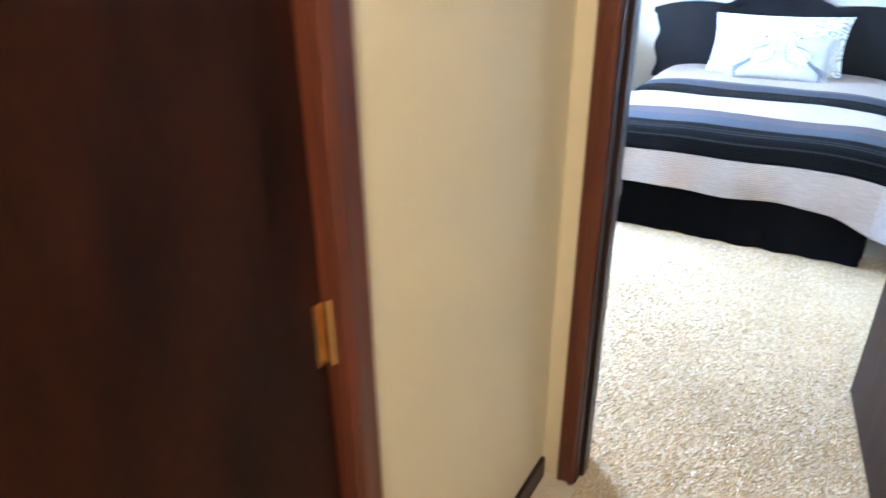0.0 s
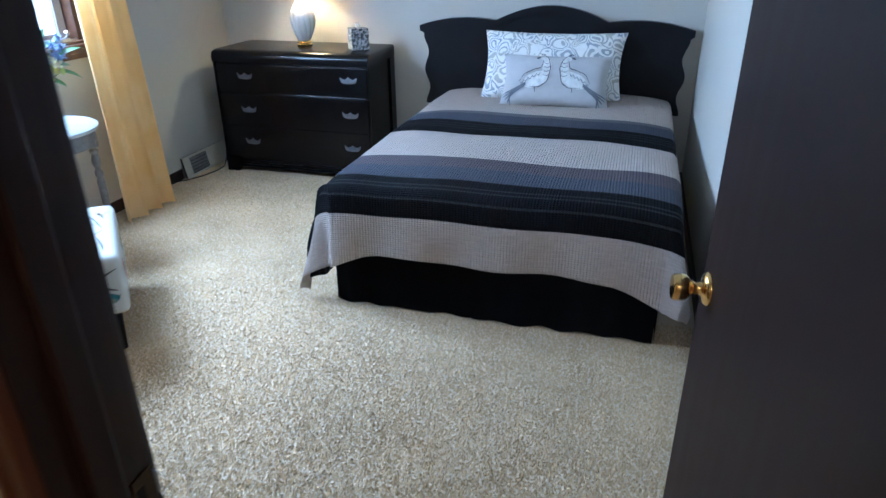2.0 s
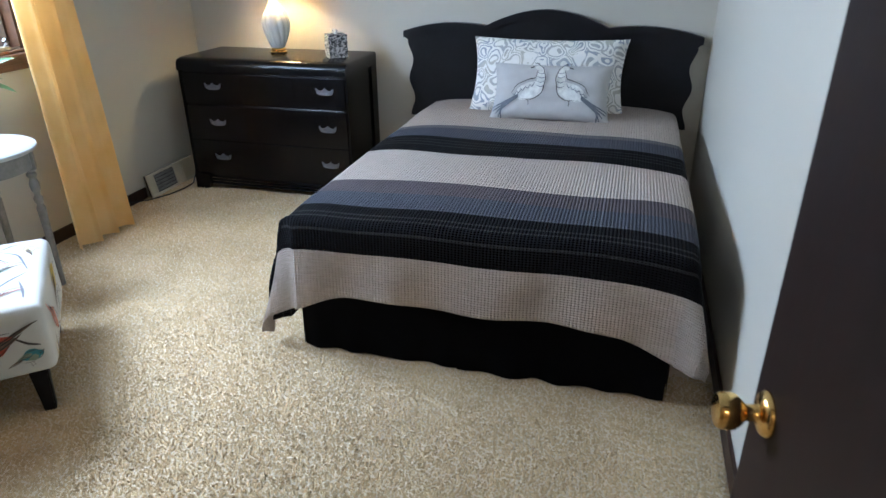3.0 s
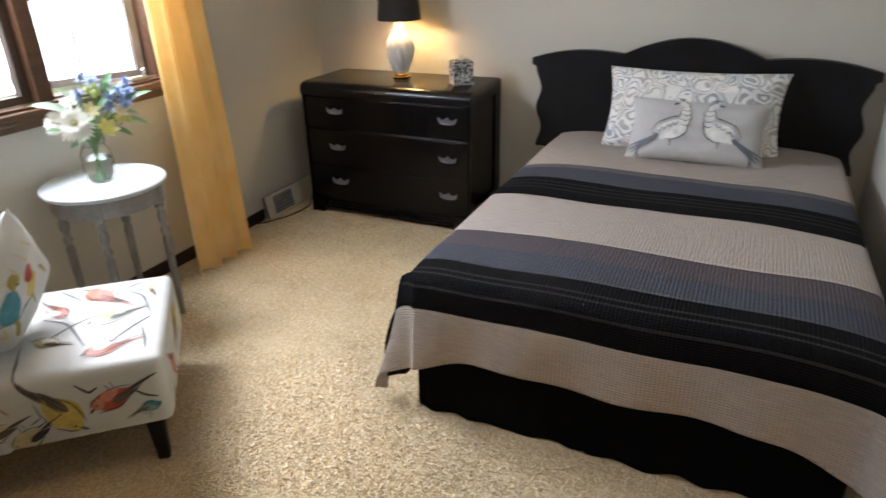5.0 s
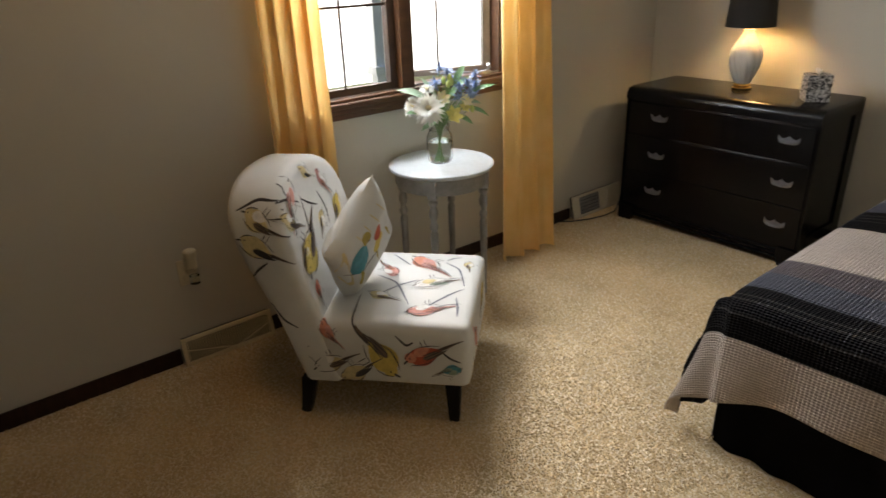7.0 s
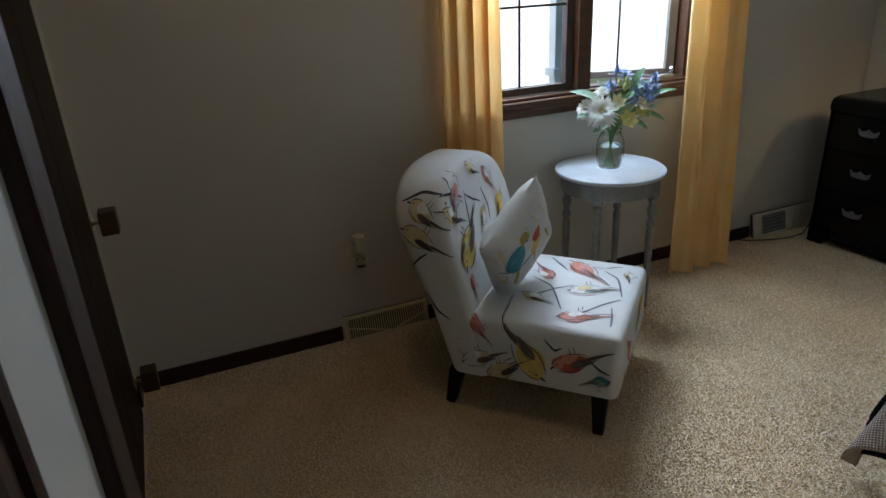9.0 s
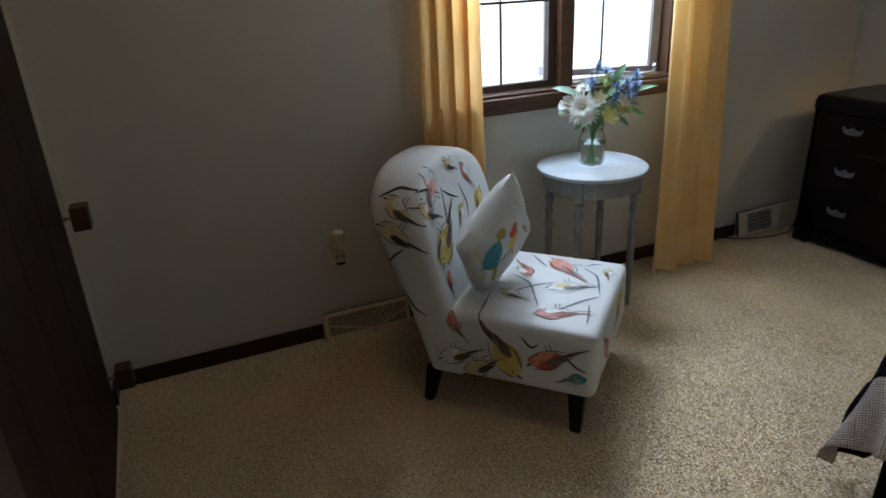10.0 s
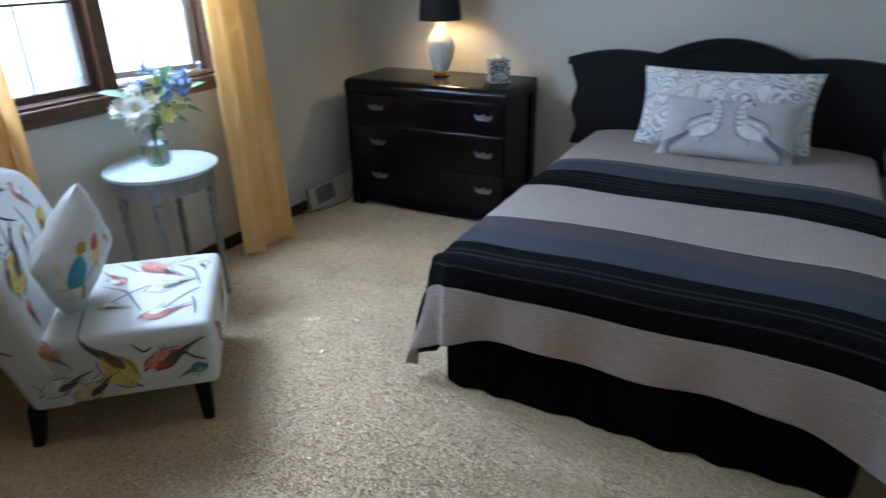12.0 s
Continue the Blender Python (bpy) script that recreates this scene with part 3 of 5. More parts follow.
def make_quilt():
    """The bedspread, one piece of cloth for each band of colour."""
    q = thing("quilt", "grey, plum and black striped quilted bedspread draped over the bed", "quilt")
    ns, s0, s1 = 190, -1.185, 1.09
    bands = [("grey_band", 0.0, 0.70, 44), ("blue_band", 0.70, 0.93, 16), ("black_band", 0.93, 1.17, 18), ("grey_band", 1.17, 1.60, 28), ("plum_band", 1.60, 1.885, 20),
             ("black_band", 1.885, 2.125, 24), ("grey_border", 2.125, 2.33, 26)]
    for name, t0, t1, nt_ in bands:
        verts, uvs = [], []
        for j in range(nt_ + 1):
            for i in range(ns + 1):
                s = s0 + (s1 - s0) * i / ns
                t = t0 + (t1 - t0) * j / nt_
                if name == "grey_border":
                    hem = t1 + 0.022 * noise.noise((s * 2.2, 0.3, 9.0)) - 0.02 * math.exp(-((s + 0.25) / 0.3) ** 2) + 0.05 * smoothstep(0.5, 0.75, abs(s))
                    t = t0 + (hem - t0) * j / nt_
                verts.append(quilt_point(s, t))
                uvs.append((s, t + 0.002 if j == 0 else t - 0.004 if j == nt_ else t))
        faces = [(j * (ns + 1) + i, j * (ns + 1) + i + 1, (j + 1) * (ns + 1) + i + 1, (j + 1) * (ns + 1) + i) for j in range(nt_) for i in range(ns)]
        me = bpy.data.meshes.new(name)
        me.from_pydata(verts, [], faces)
        layer = me.uv_layers.new(name="UVMap")
        for lp in me.loops:
            layer.data[lp.index].uv = uvs[lp.vertex_index]
        me.polygons.foreach_set("use_smooth", [True] * len(me.polygons))
        me.materials.append(QUILT)
        ob = new(name, me)
        ob.parent = q
        md = ob.modifiers.new("thickness", "SOLIDIFY")
        md.thickness, md.offset = 0.007, 1


make_quilt()


def pillow_bm(w, h, t, n=26, pinch=0.07, wrinkle=0.006, seed=0.0):
    """A stuffed cushion in its own x-z plane with drawn-out corners; front towards -y. Its UVs are metres."""
    bm = bmesh.new()
    layer = bm.loops.layers.uv.new("UVMap")
    for side in (-1, 1):
        g = []
        for i in range(n + 1):
            row = []
            for j in range(n + 1):
                a, b = 2 * i / n - 1, 2 * j / n - 1
                x = a * w / 2 * (1 - pinch * (1 - b * b) * abs(a) ** 3)
                z = b * h / 2 * (1 - pinch * (1 - a * a) * abs(b) ** 3)
                th = t / 2 * ((1 - a ** 4) * (1 - b ** 4)) ** 0.6
                th += wrinkle * noise.noise((a * 3, b * 3, seed + side)) * (1 - a ** 4) * (1 - b ** 4)
                row.append((bm.verts.new((x, side * th, z)), (x, z)))
            g.append(row)
        for i in range(n):
            for j in range(n):
                q = [g[i][j], g[i + 1][j], g[i + 1][j + 1], g[i][j + 1]]
                f = bm.faces.new([v for v, _ in q])
                for lp, (_, c) in zip(f.loops, q):
                    lp[layer].uv = c
    bmesh.ops.remove_doubles(bm, verts=bm.verts, dist=0.0004)
    return bm


def scroll_material():
    """White cotton with grey and taupe scrolls."""
    m, nt, b = nodes_of("scroll_print_cotton")
    uv = nt.nodes.new("ShaderNodeUVMap")
    vo = node(nt, "ShaderNodeTexVoronoi", Scale=11.0, Randomness=0.6)
    bend = node(nt, "ShaderNodeTexNoise", Scale=14.0, Detail=0.0)
    link(nt, uv.outputs[0], bend.inputs["Vector"])
    shift = nt.nodes.new("ShaderNodeVectorMath")
    shift.operation = "MULTIPLY_ADD"
    link(nt, bend.outputs["Color"], shift.inputs[0])
    shift.inputs[1].default_value = (0.11, 0.11, 0.0)
    link(nt, uv.outputs[0], shift.inputs[2])
    link(nt, shift.outputs[0], vo.inputs["Vector"])
    sn = nt.nodes.new("ShaderNodeMath")
    sn.operation = "MULTIPLY"
    sn.inputs[1].default_value = 30.0
    link(nt, vo.outputs["Distance"], sn.inputs[0])
    si = nt.nodes.new("ShaderNodeMath")
    si.operation = "SINE"
    link(nt, sn.outputs[0], si.inputs[0])
    wn_ = node(nt, "ShaderNodeTexNoise", Scale=7.0)
    link(nt, uv.outputs[0], wn_.inputs["Vector"])
    ink = ramp(nt, wn_.outputs[0], [(0.40, (0.34, 0.37, 0.43)), (0.60, (0.50, 0.48, 0.43))])
    edge = ramp(nt, si.outputs[0], [(0.15, (0, 0, 0)), (0.3, (1, 1, 1))])
    mx = nt.nodes.new("ShaderNodeMix")
    mx.data_type = "RGBA"
    link(nt, edge.outputs[0], mx.inputs[0])
    mx.inputs[6].default_value = (0.82, 0.80, 0.77, 1)
    link(nt, ink.outputs[0], mx.inputs[7])
    link(nt, mx.outputs[2], b.inputs["Base Color"])
    b.inputs["Roughness"].default_value = 0.85
    return m


SCROLL = scroll_material()
GREYLINEN = surface("grey_linen", (0.50, 0.485, 0.48), 0.9, var=0.06, scale=20, grain=400, bump=0.3, depth=0.001)
sham = tagged(part("pillow", pillow_bm(0.90, 0.45, 0.17, wrinkle=0.028, seed=2.0), SCROLL, smooth=True), "white and grey scroll-print pillow against the headboard", "pillow")
sham.matrix_basis = pose(2.505, -0.245, 0.785, -24, 0, 1.5)
small = tagged(part("small_pillow", pillow_bm(0.66, 0.33, 0.13, wrinkle=0.012, seed=5.0), GREYLINEN, smooth=True), "small grey pillow printed with two facing birds", "pillow")
small.matrix_basis = pose(2.555, -0.46, 0.735, -30, 0, 1)

# ---- the dresser ----
DRX, DRY, DRH = 1.155, 0.50, 0.862
dr = thing("dresser", "glossy black waterfall dresser with pewter handles", "dresser", pose(0.205, -0.035, 0))
part("body", box((0.012, -DRY + 0.02, 0.085), (DRX - 0.012, 0, DRH - 0.075), 0.006), BLACKLAQ, dr)
# rounded top that rolls over the front edge
tb = bmesh.new()
pr = [(0.0, DRH - 0.078), (0.0, DRH)]
for i in range(10):
    a = i / 9 * math.pi / 2
    pr.append((-DRY + 0.05 - 0.055 * math.sin(a), DRH - 0.055 + 0.055 * math.cos(a)))
pr.append((-DRY - 0.005, DRH - 0.078))
ends = [[tb.verts.new((x, y, z)) for y, z in pr] for x in (0.0, 0.012, DRX - 0.012, DRX)]
for k in (0, 3):
    for v in ends[k]:
        v.co.z = min(v.co.z, DRH - 0.010) if v.co.z > DRH - 0.06 else v.co.z
for a, b in zip(ends, ends[1:]):
    for i in range(len(pr)):
        tb.faces.new((a[i], a[(i + 1) % len(pr)], b[(i + 1) % len(pr)], b[i]))
tb.faces.new(ends[0])
tb.faces.new(ends[-1][::-1])
part("top", tb, BLACKLAQ, dr, "black lacquered top with a rounded front edge", smooth=True)


def handle(parent, x, y, z):
    """A cast handle with turned-up ends and a pointed crest."""
    half = [(0, 0.024), (0.008, 0.016), (0.02, 0.010), (0.034, 0.009), (0.046, 0.018), (0.052, 0.022), (0.051, 0.008), (0.045, -0.008), (0.03, -0.015), (0, -0.017)]
    half = [(a * 1.12, b * 1.12) for a, b in half]
    out = half + [(-a, b) for a, b in half[-2:0:-1]]
    bm = slab(out, 0.006, 0.002)
    bmesh.ops.translate(bm, verts=bm.verts, vec=(x, y - 0.0061, z))
    h = part("handle", bm, PEWTER, parent, "cast pewter handle")
    part("bail", tube([(x - 0.036, y - 0.0065, z), (x - 0.03, y - 0.018, z - 0.004), (x, y - 0.024, z - 0.006), (x + 0.03, y - 0.018, z - 0.004), (x + 0.036, y - 0.0065, z)], 0.0045), PEWTER, h)


YF = -DRY + 0.0195
for z0, z1, hz in ((0.580, 0.770, 0.688), (0.3405, 0.566, 0.458), (0.110, 0.3375, 0.229)):
    d = part("drawer", box((0.02, YF - 0.012, z0), (DRX - 0.02, YF, z1), 0.004), BLACKLAQ, dr)
    for hx_ in (0.238, 1.008):
        handle(d, hx_, YF - 0.012, hz)
for z0, x0 in ((0.772, 0.25), (0.569, 0.33)):
    part("moulding", tube([(x0, YF - 0.0125, z0 + 0.006), (DRX - 0.03, YF - 0.0125, z0 + 0.006)], 0.0045), BLACKLAQ, dr)
for z in (0.088, 0.070, 0.050):
    part("plinth_moulding", box((0.10, YF - 0.008 - (0.09 - z) * 0.2, z - 0.012), (DRX - 0.10, YF + 0.01, z), 0.004), BLACKLAQ, dr)
for x0, x1 in ((0.0, 0.11), (DRX - 0.11, DRX)):
    out = [(x0, 0.0), (x1 - 0.02, 0.0), (x1, 0.04), (x1, 0.105), (x0, 0.105)] if x0 == 0 else [(x0 + 0.02, 0.0), (x1, 0.0), (x1, 0.105), (x0, 0.105), (x0, 0.04)]
    fb = slab(out, 0.03, 0.003)
    bmesh.ops.translate(fb, verts=fb.verts, vec=(0, YF - 0.022, 0))
    part("foot", fb, BLACKLAQ, dr)
    part("foot", box((x0, -0.06, 0), (x1, -0.005, 0.085), 0.004), BLACKLAQ, dr)
for x0, x1 in ((0.0, 0.0118), (DRX - 0.0118, DRX)):
    for y0, y1 in ((-DRY + 0.005, -DRY + 0.08), (-0.09, 0.0)):
        part("stile", box((x0, y0, 0.106), (x1, y1, DRH - 0.079), 0.003), BLACKLAQ, dr)
    part("side_rail", box((x0, -DRY + 0.0805, 0.106), (x1, -0.0905, 0.17), 0.003), BLACKLAQ, dr)

# ---- the table lamp ----
TOP = DRH
lm = thing("table_lamp", "lit table lamp with white swirled ceramic body and black shade", "lamp", pose(0.765, -0.225, TOP) @ Matrix.Diagonal((0.9, 0.9, 0.985, 1)))
part("base", lathe([(0.058, 0), (0.060, 0.004), (0.060, 0.012), (0.050, 0.018), (0.050, 0.024), (0.054, 0.028), (0.046, 0.036)], 32), BRASS, lm, "clear and brass lamp base", smooth=True)
bodyp = [(0.046, 0.0365), (0.054, 0.05), (0.070, 0.085), (0.086, 0.13), (0.094, 0.17), (0.095, 0.195), (0.088, 0.225), (0.072, 0.255), (0.052, 0.285), (0.038, 0.31), (0.031, 0.33), (0.034, 0.336), (0.02, 0.338)]
fine = []
for (r0, z0), (r1, z1) in zip(bodyp, bodyp[1:]):
    for k in range(3):
        fine.append((r0 + (r1 - r0) * k / 3, z0 + (z1 - z0) * k / 3))
fine.append(bodyp[-1])
part("body", lathe(fine, 90, twist=lambda a, z: 1 + 0.10 * (abs(math.sin(a * 6 + z * 13)) - 0.6) * smoothstep(0.04, 0.08, z) * (1 - smoothstep(0.26, 0.32, z))), CERAMIC, lm, "white ceramic body with swirled ribs", smooth=True)
part("neck", lathe([(0.014, 0.338), (0.014, 0.36), (0.022, 0.362), (0.022, 0.40)], 16), BRASS, lm, smooth=True)
shade = bmesh.new()
n = 48
rings = [[shade.verts.new((r * math.cos(2 * math.pi * k / n), r * math.sin(2 * math.pi * k / n), z)) for k in range(n)] for r, z in ((0.148, 0.352), (0.126, 0.60), (0.1235, 0.60), (0.1455, 0.352))]
for a, b in zip(rings, rings[1:] + rings[:1]):
    for k in range(n):
        shade.faces.new((a[k], a[(k + 1) % n], b[(k + 1) % n], b[k]))
sh = part("shade", shade, SHADE, lm, "black drum shade", smooth=True)
sh.data.materials.append(SHADEIN)
for p in sh.data.polygons:
    if (p.normal.x * p.center.x + p.normal.y * p.center.y) < -0.01:
        p.material_index = 1
for a in (0, 120, 240):
    part("shade_spoke", tube([(0, 0, 0.40), (0.127 * math.cos(radians(a)), 0.127 * math.sin(radians(a)), 0.585)], 0.002, 6), STEEL, lm)

# ---- the tissue box ----
def animal_print():
    m, nt, b = nodes_of("black_white_print")
    tc = nt.nodes.new("ShaderNodeTexCoord")
    w = node(nt, "ShaderNodeTexNoise", Scale=110.0, Detail=1.5, Distortion=0.8)
    link(nt, tc.outputs["Object"], w.inputs["Vector"])
    r = ramp(nt, w.outputs[0], [(0.49, (0.02, 0.02, 0.022)), (0.53, (0.62, 0.60, 0.58))])
    link(nt, r.outputs[0], b.inputs["Base Color"])
    b.inputs["Roughness"].default_value = 0.5
    return m


tx = thing("tissue_box", "black and white patterned tissue box on the dresser", "tissue box", pose(1.20, -0.29, TOP, 0, 0, 38))
part("carton", box((-0.058, -0.058, 0), (0.058, 0.058, 0.135), 0.002), animal_print(), tx)
TISSUE = surface("white_tissue", (0.8, 0.8, 0.79), 0.9, var=0.03)
tis = bmesh.new()
sheet(lambda u, v: (0.02 * (u - 0.5) * (1 + v), 0.012 * math.sin(u * 7) * (0.4 + v) , 0.1355 + 0.030 * v * (1 - 0.5 * abs(u - 0.4))), 12, 5, tis)
bmesh.ops.solidify(tis, geom=list(tis.faces), thickness=0.0015)
part("tissue", tis, TISSUE, tx, "white tissue standing out of the slot", smooth=True)
part("slot", box((-0.03, -0.008, 0.1352), (0.03, 0.008, 0.1358)), VOID, tx)


# ---- curtains ----
def cloth_material():
    m, nt, b = nodes_of("golden_curtain_cloth")
    tc = nt.nodes.new("ShaderNodeTexCoord")
    nz = node(nt, "ShaderNodeTexNoise", Scale=5.0, Detail=4.0)
    wv = node(nt, "ShaderNodeTexNoise", Scale=400.0)
    link(nt, tc.outputs["Object"], nz.inputs["Vector"])
    link(nt, tc.outputs["Object"], wv.inputs["Vector"])
    r = ramp(nt, nz.outputs[0], [(0.3, (0.90, 0.58, 0.20)), (0.7, (0.95, 0.68, 0.31))])
    link(nt, r.outputs[0], b.inputs["Base Color"])
    b.inputs["Roughness"].default_value = 0.6
    b.inputs["Sheen Weight"].default_value = 0.15
    bp = nt.nodes.new("ShaderNodeBump")
    bp.inputs["Strength"].default_value, bp.inputs["Distance"].default_value = 0.2, 0.0006
    link(nt, wv.outputs[0], bp.inputs["Height"])
    link(nt, bp.outputs[0], b.inputs["Normal"])
    tr = nt.nodes.new("ShaderNodeBsdfTranslucent")
    link(nt, r.outputs[0], tr.inputs[0])
    mx = nt.nodes.new("ShaderNodeMixShader")
    mx.inputs[0].default_value = 0.33
    link(nt, b.outputs[0], mx.inputs[1])
    link(nt, tr.outputs[0], mx.inputs[2])
    link(nt, mx.outputs[0], nt.nodes["Material Output"].inputs[0])
    return m


CURTAIN = cloth_material()


def curtain(top_y, bot_y, bot_x, folds, seed, label):
    """Cloth between two y values at the rod and two at the floor, in deep soft folds."""
    def f(u, v):
        z = 2.32 * (1 - v) + 0.012
        e = v ** 1.3
        y = (top_y[0] + (top_y[1] - top_y[0]) * u) * (1 - e) + (bot_y[0] + (bot_y[1] - bot_y[0]) * u) * e
        ph = u * folds * 2 * math.pi + seed + 0.9 * noise.noise((u * 2, v * 1.3, seed))
        amp = 0.033 + 0.014 * noise.noise((u * 3, v * 2, seed + 5))
        x = 0.085 + (bot_x - 0.085) * e + amp * math.sin(ph) + 0.010 * math.sin(ph * 2.1 + 1 + v)
        return x, y + 0.012 * math.cos(ph), z
    bm = sheet(f, 110, 60)
    return tagged(part("curtain", bm, CURTAIN, smooth=True), label, "curtain", group="curtains at the window")


curtain((-2.85, -2.585), (-2.86, -2.56), 0.10, 4.0, 0.6, "long golden yellow curtain gathered behind the armchair")
curtain((-1.53, -1.18), (-1.60, -1.215), 0.215, 3.0, 2.1, "long golden yellow curtain reaching the carpet beside the table")
rod = thing("curtain_rod", "dark metal curtain rod above the window", "curtain rod", pose(0.085, -2.05, 2.345))
part("pole", tube([(0, -1.0, 0), (0, 1.0, 0)], 0.010, 12), TRIM, rod)
for y in (-0.98, 0.98):
    part("bracket", box((-0.0845, y - 0.01, -0.012), (-0.0105, y + 0.01, 0.012), 0.002), TRIM, rod)

# ---- the slipper chair ----
FABRIC = surface("pale_chair_linen", (0.62, 0.62, 0.595), 0.85, var=0.05, scale=9, grain=350, bump=0.25, depth=0.001, sheen=0.1)
CHAIR_M = pose(0.957, -2.472, 0, 0, 0, 42.5)
ch = thing("slipper_chair", "armless slipper chair in pale bird-print fabric, black legs", "chair", CHAIR_M)
CW = 0.323


def seat_bm():
    bm = box((-0.60, -CW, 0.17), (0.012, CW, 0.425), 0.04, 4)
    bmesh.ops.subdivide_edges(bm, edges=[e for e in bm.edges if e.calc_length() > 0.2], cuts=8, use_grid_fill=True)
    for v in bm.verts:
        if v.co.z > 0.40:
            v.co.z += 0.018 * (1 - (v.co.y / CW) ** 2) * (1 - ((v.co.x + 0.33) / 0.34) ** 4)
    return bm


def back_bm():
    out = []
    for i in range(33):
        a = math.pi * i / 32
        c, s = math.cos(a), math.sin(a)
        out.append((math.copysign(abs(c) ** 0.8, c) * 0.335, 0.70 + 0.228 * s ** 0.8))
    out = [(0.326, 0.176), (0.327, 0.45), (0.330, 0.60)] + out + [(-0.330, 0.60), (-0.327, 0.45), (-0.326, 0.176)]
    bm = slab(out, 0.145, 0.035, 4)
    m = Matrix(((0, -1, 0, 0), (1, 0, 0, 0), (0, 0, 1, 0), (0, 0, 0, 1)))
    bmesh.ops.transform(bm, matrix=m, verts=bm.verts)
    for v in bm.verts:
        v.co.x *= 1.05 + 0.36 * smoothstep(0.30, 0.74, v.co.z)
        v.co.x += -0.525 - 0.26 * (v.co.z - 0.43)
    return bm


seat = part("seat", seat_bm(), FABRIC, ch, "upholstered box seat", smooth=True)
back = part("backrest", back_bm(), FABRIC, ch, "upholstered arched backrest", smooth=True)
for x, y in ((-0.055, -0.28), (-0.055, 0.28), (-0.605, -0.28), (-0.605, 0.28)):
    lean = -0.035 if x < -0.3 else 0.0
    bm = lathe([(0.024, 0), (0.028, 0.006), (0.029, 0.03), (0.039, 0.15), (0.041, 0.172)], 4)
    bmesh.ops.rotate(bm, verts=bm.verts, cent=(0, 0, 0), matrix=Matrix.Rotation(radians(45), 3, "Z"))
    bmesh.ops.bevel(bm, geom=list(bm.edges), offset=0.004, segments=2, affect="EDGES")
    for v in bm.verts:
        v.co.x += x + lean * (1 - v.co.z / 0.17)
        v.co.y += y
    part("leg", bm, BLACKWOOD, ch, "tapered black wooden leg", smooth=True)
CUSH_M = CHAIR_M @ pose(-0.43, -0.08, 0.645, 0, 0, 76) @ pose(0, 0, 0, 12, 0, 0) @ pose(0, 0, 0, 0, 56, 0)
cushion = tagged(part("cushion", pillow_bm(0.37, 0.37, 0.14, wrinkle=0.013, seed=8.0, pinch=0.07), FABRIC, smooth=True), "pale bird-print cushion leaning on the chair back", "cushion")
cushion.matrix_basis = CUSH_M

# ---- the side table ----
tb_ = thing("side_table", "small round grey-washed table with turned legs", "side table", pose(0.262, -2.07, 0))
part("tabletop", lathe([(0.235, 0.683), (0.250, 0.686), (0.256, 0.694), (0.255, 0.703), (0.246, 0.709), (0.0, 0.710)][:-1], 72), TABLE, tb_, "round pale grey top", smooth=True)
ap = bmesh.new()
n = 72
rings = [[ap.verts.new((r * math.cos(2 * math.pi * k / n), r * math.sin(2 * math.pi * k / n), z)) for k in range(n)] for r, z in ((0.222, 0.605), (0.222, 0.683), (0.204, 0.683), (0.204, 0.605))]
for a, b in zip(rings, rings[1:] + rings[:1]):
    for k in range(n):
        ap.faces.new((a[k], a[(k + 1) % n], b[(k + 1) % n], b[k]))
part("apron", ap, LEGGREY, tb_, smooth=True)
for deg in (39, 129, 219, 309):
    a = radians(deg)
    x, y = 0.205 * math.cos(a), 0.205 * math.sin(a)
    pf = [(0.011, 0), (0.013, 0.01), (0.014, 0.10), (0.019, 0.38), (0.0195, 0.41), (0.013, 0.425), (0.020, 0.44), (0.021, 0.455), (0.013, 0.47), (0.013, 0.478), (0.021, 0.50),
          (0.022, 0.525), (0.014, 0.55), (0.021, 0.56), (0.022, 0.57), (0.014, 0.58), (0.022, 0.59)]
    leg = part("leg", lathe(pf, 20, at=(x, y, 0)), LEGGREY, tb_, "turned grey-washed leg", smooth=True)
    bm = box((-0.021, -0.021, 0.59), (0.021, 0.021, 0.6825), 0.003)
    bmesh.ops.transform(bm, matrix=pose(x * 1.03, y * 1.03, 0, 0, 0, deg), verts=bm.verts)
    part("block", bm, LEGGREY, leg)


# ---- prints on cloth ----
from mathutils.bvhtree import BVHTree


def ink(name, col):
    return surface(name, col, 0.85, var=0.2, scale=40, grain=300, bump=0.15)


INKS = {"dark": ink("print_charcoal", (0.05, 0.042, 0.04)), "coral": ink("print_coral", (0.62, 0.25, 0.17)), "pink": ink("print_pink", (0.62, 0.30, 0.26)),
        "red": ink("print_red", (0.46, 0.09, 0.05)), "olive": ink("print_olive", (0.36, 0.27, 0.06)), "cream": ink("print_cream", (0.60, 0.50, 0.27)),
        "brown": ink("print_brown", (0.17, 0.12, 0.085)), "teal": ink("print_teal", (0.06, 0.24, 0.29)), "white": ink("print_white", (0.72, 0.71, 0.68)),
        "sage": ink("print_sage", (0.25, 0.32, 0.25)), "yellow": ink("print_yellow", (0.62, 0.47, 0.12)), "slate": ink("print_slate", (0.16, 0.17, 0.20))}


def tree_of(ob):
    bm = bmesh.new()
    bm.from_mesh(ob.data)
    t = BVHTree.FromBMesh(bm)
    bm.free()
    return t


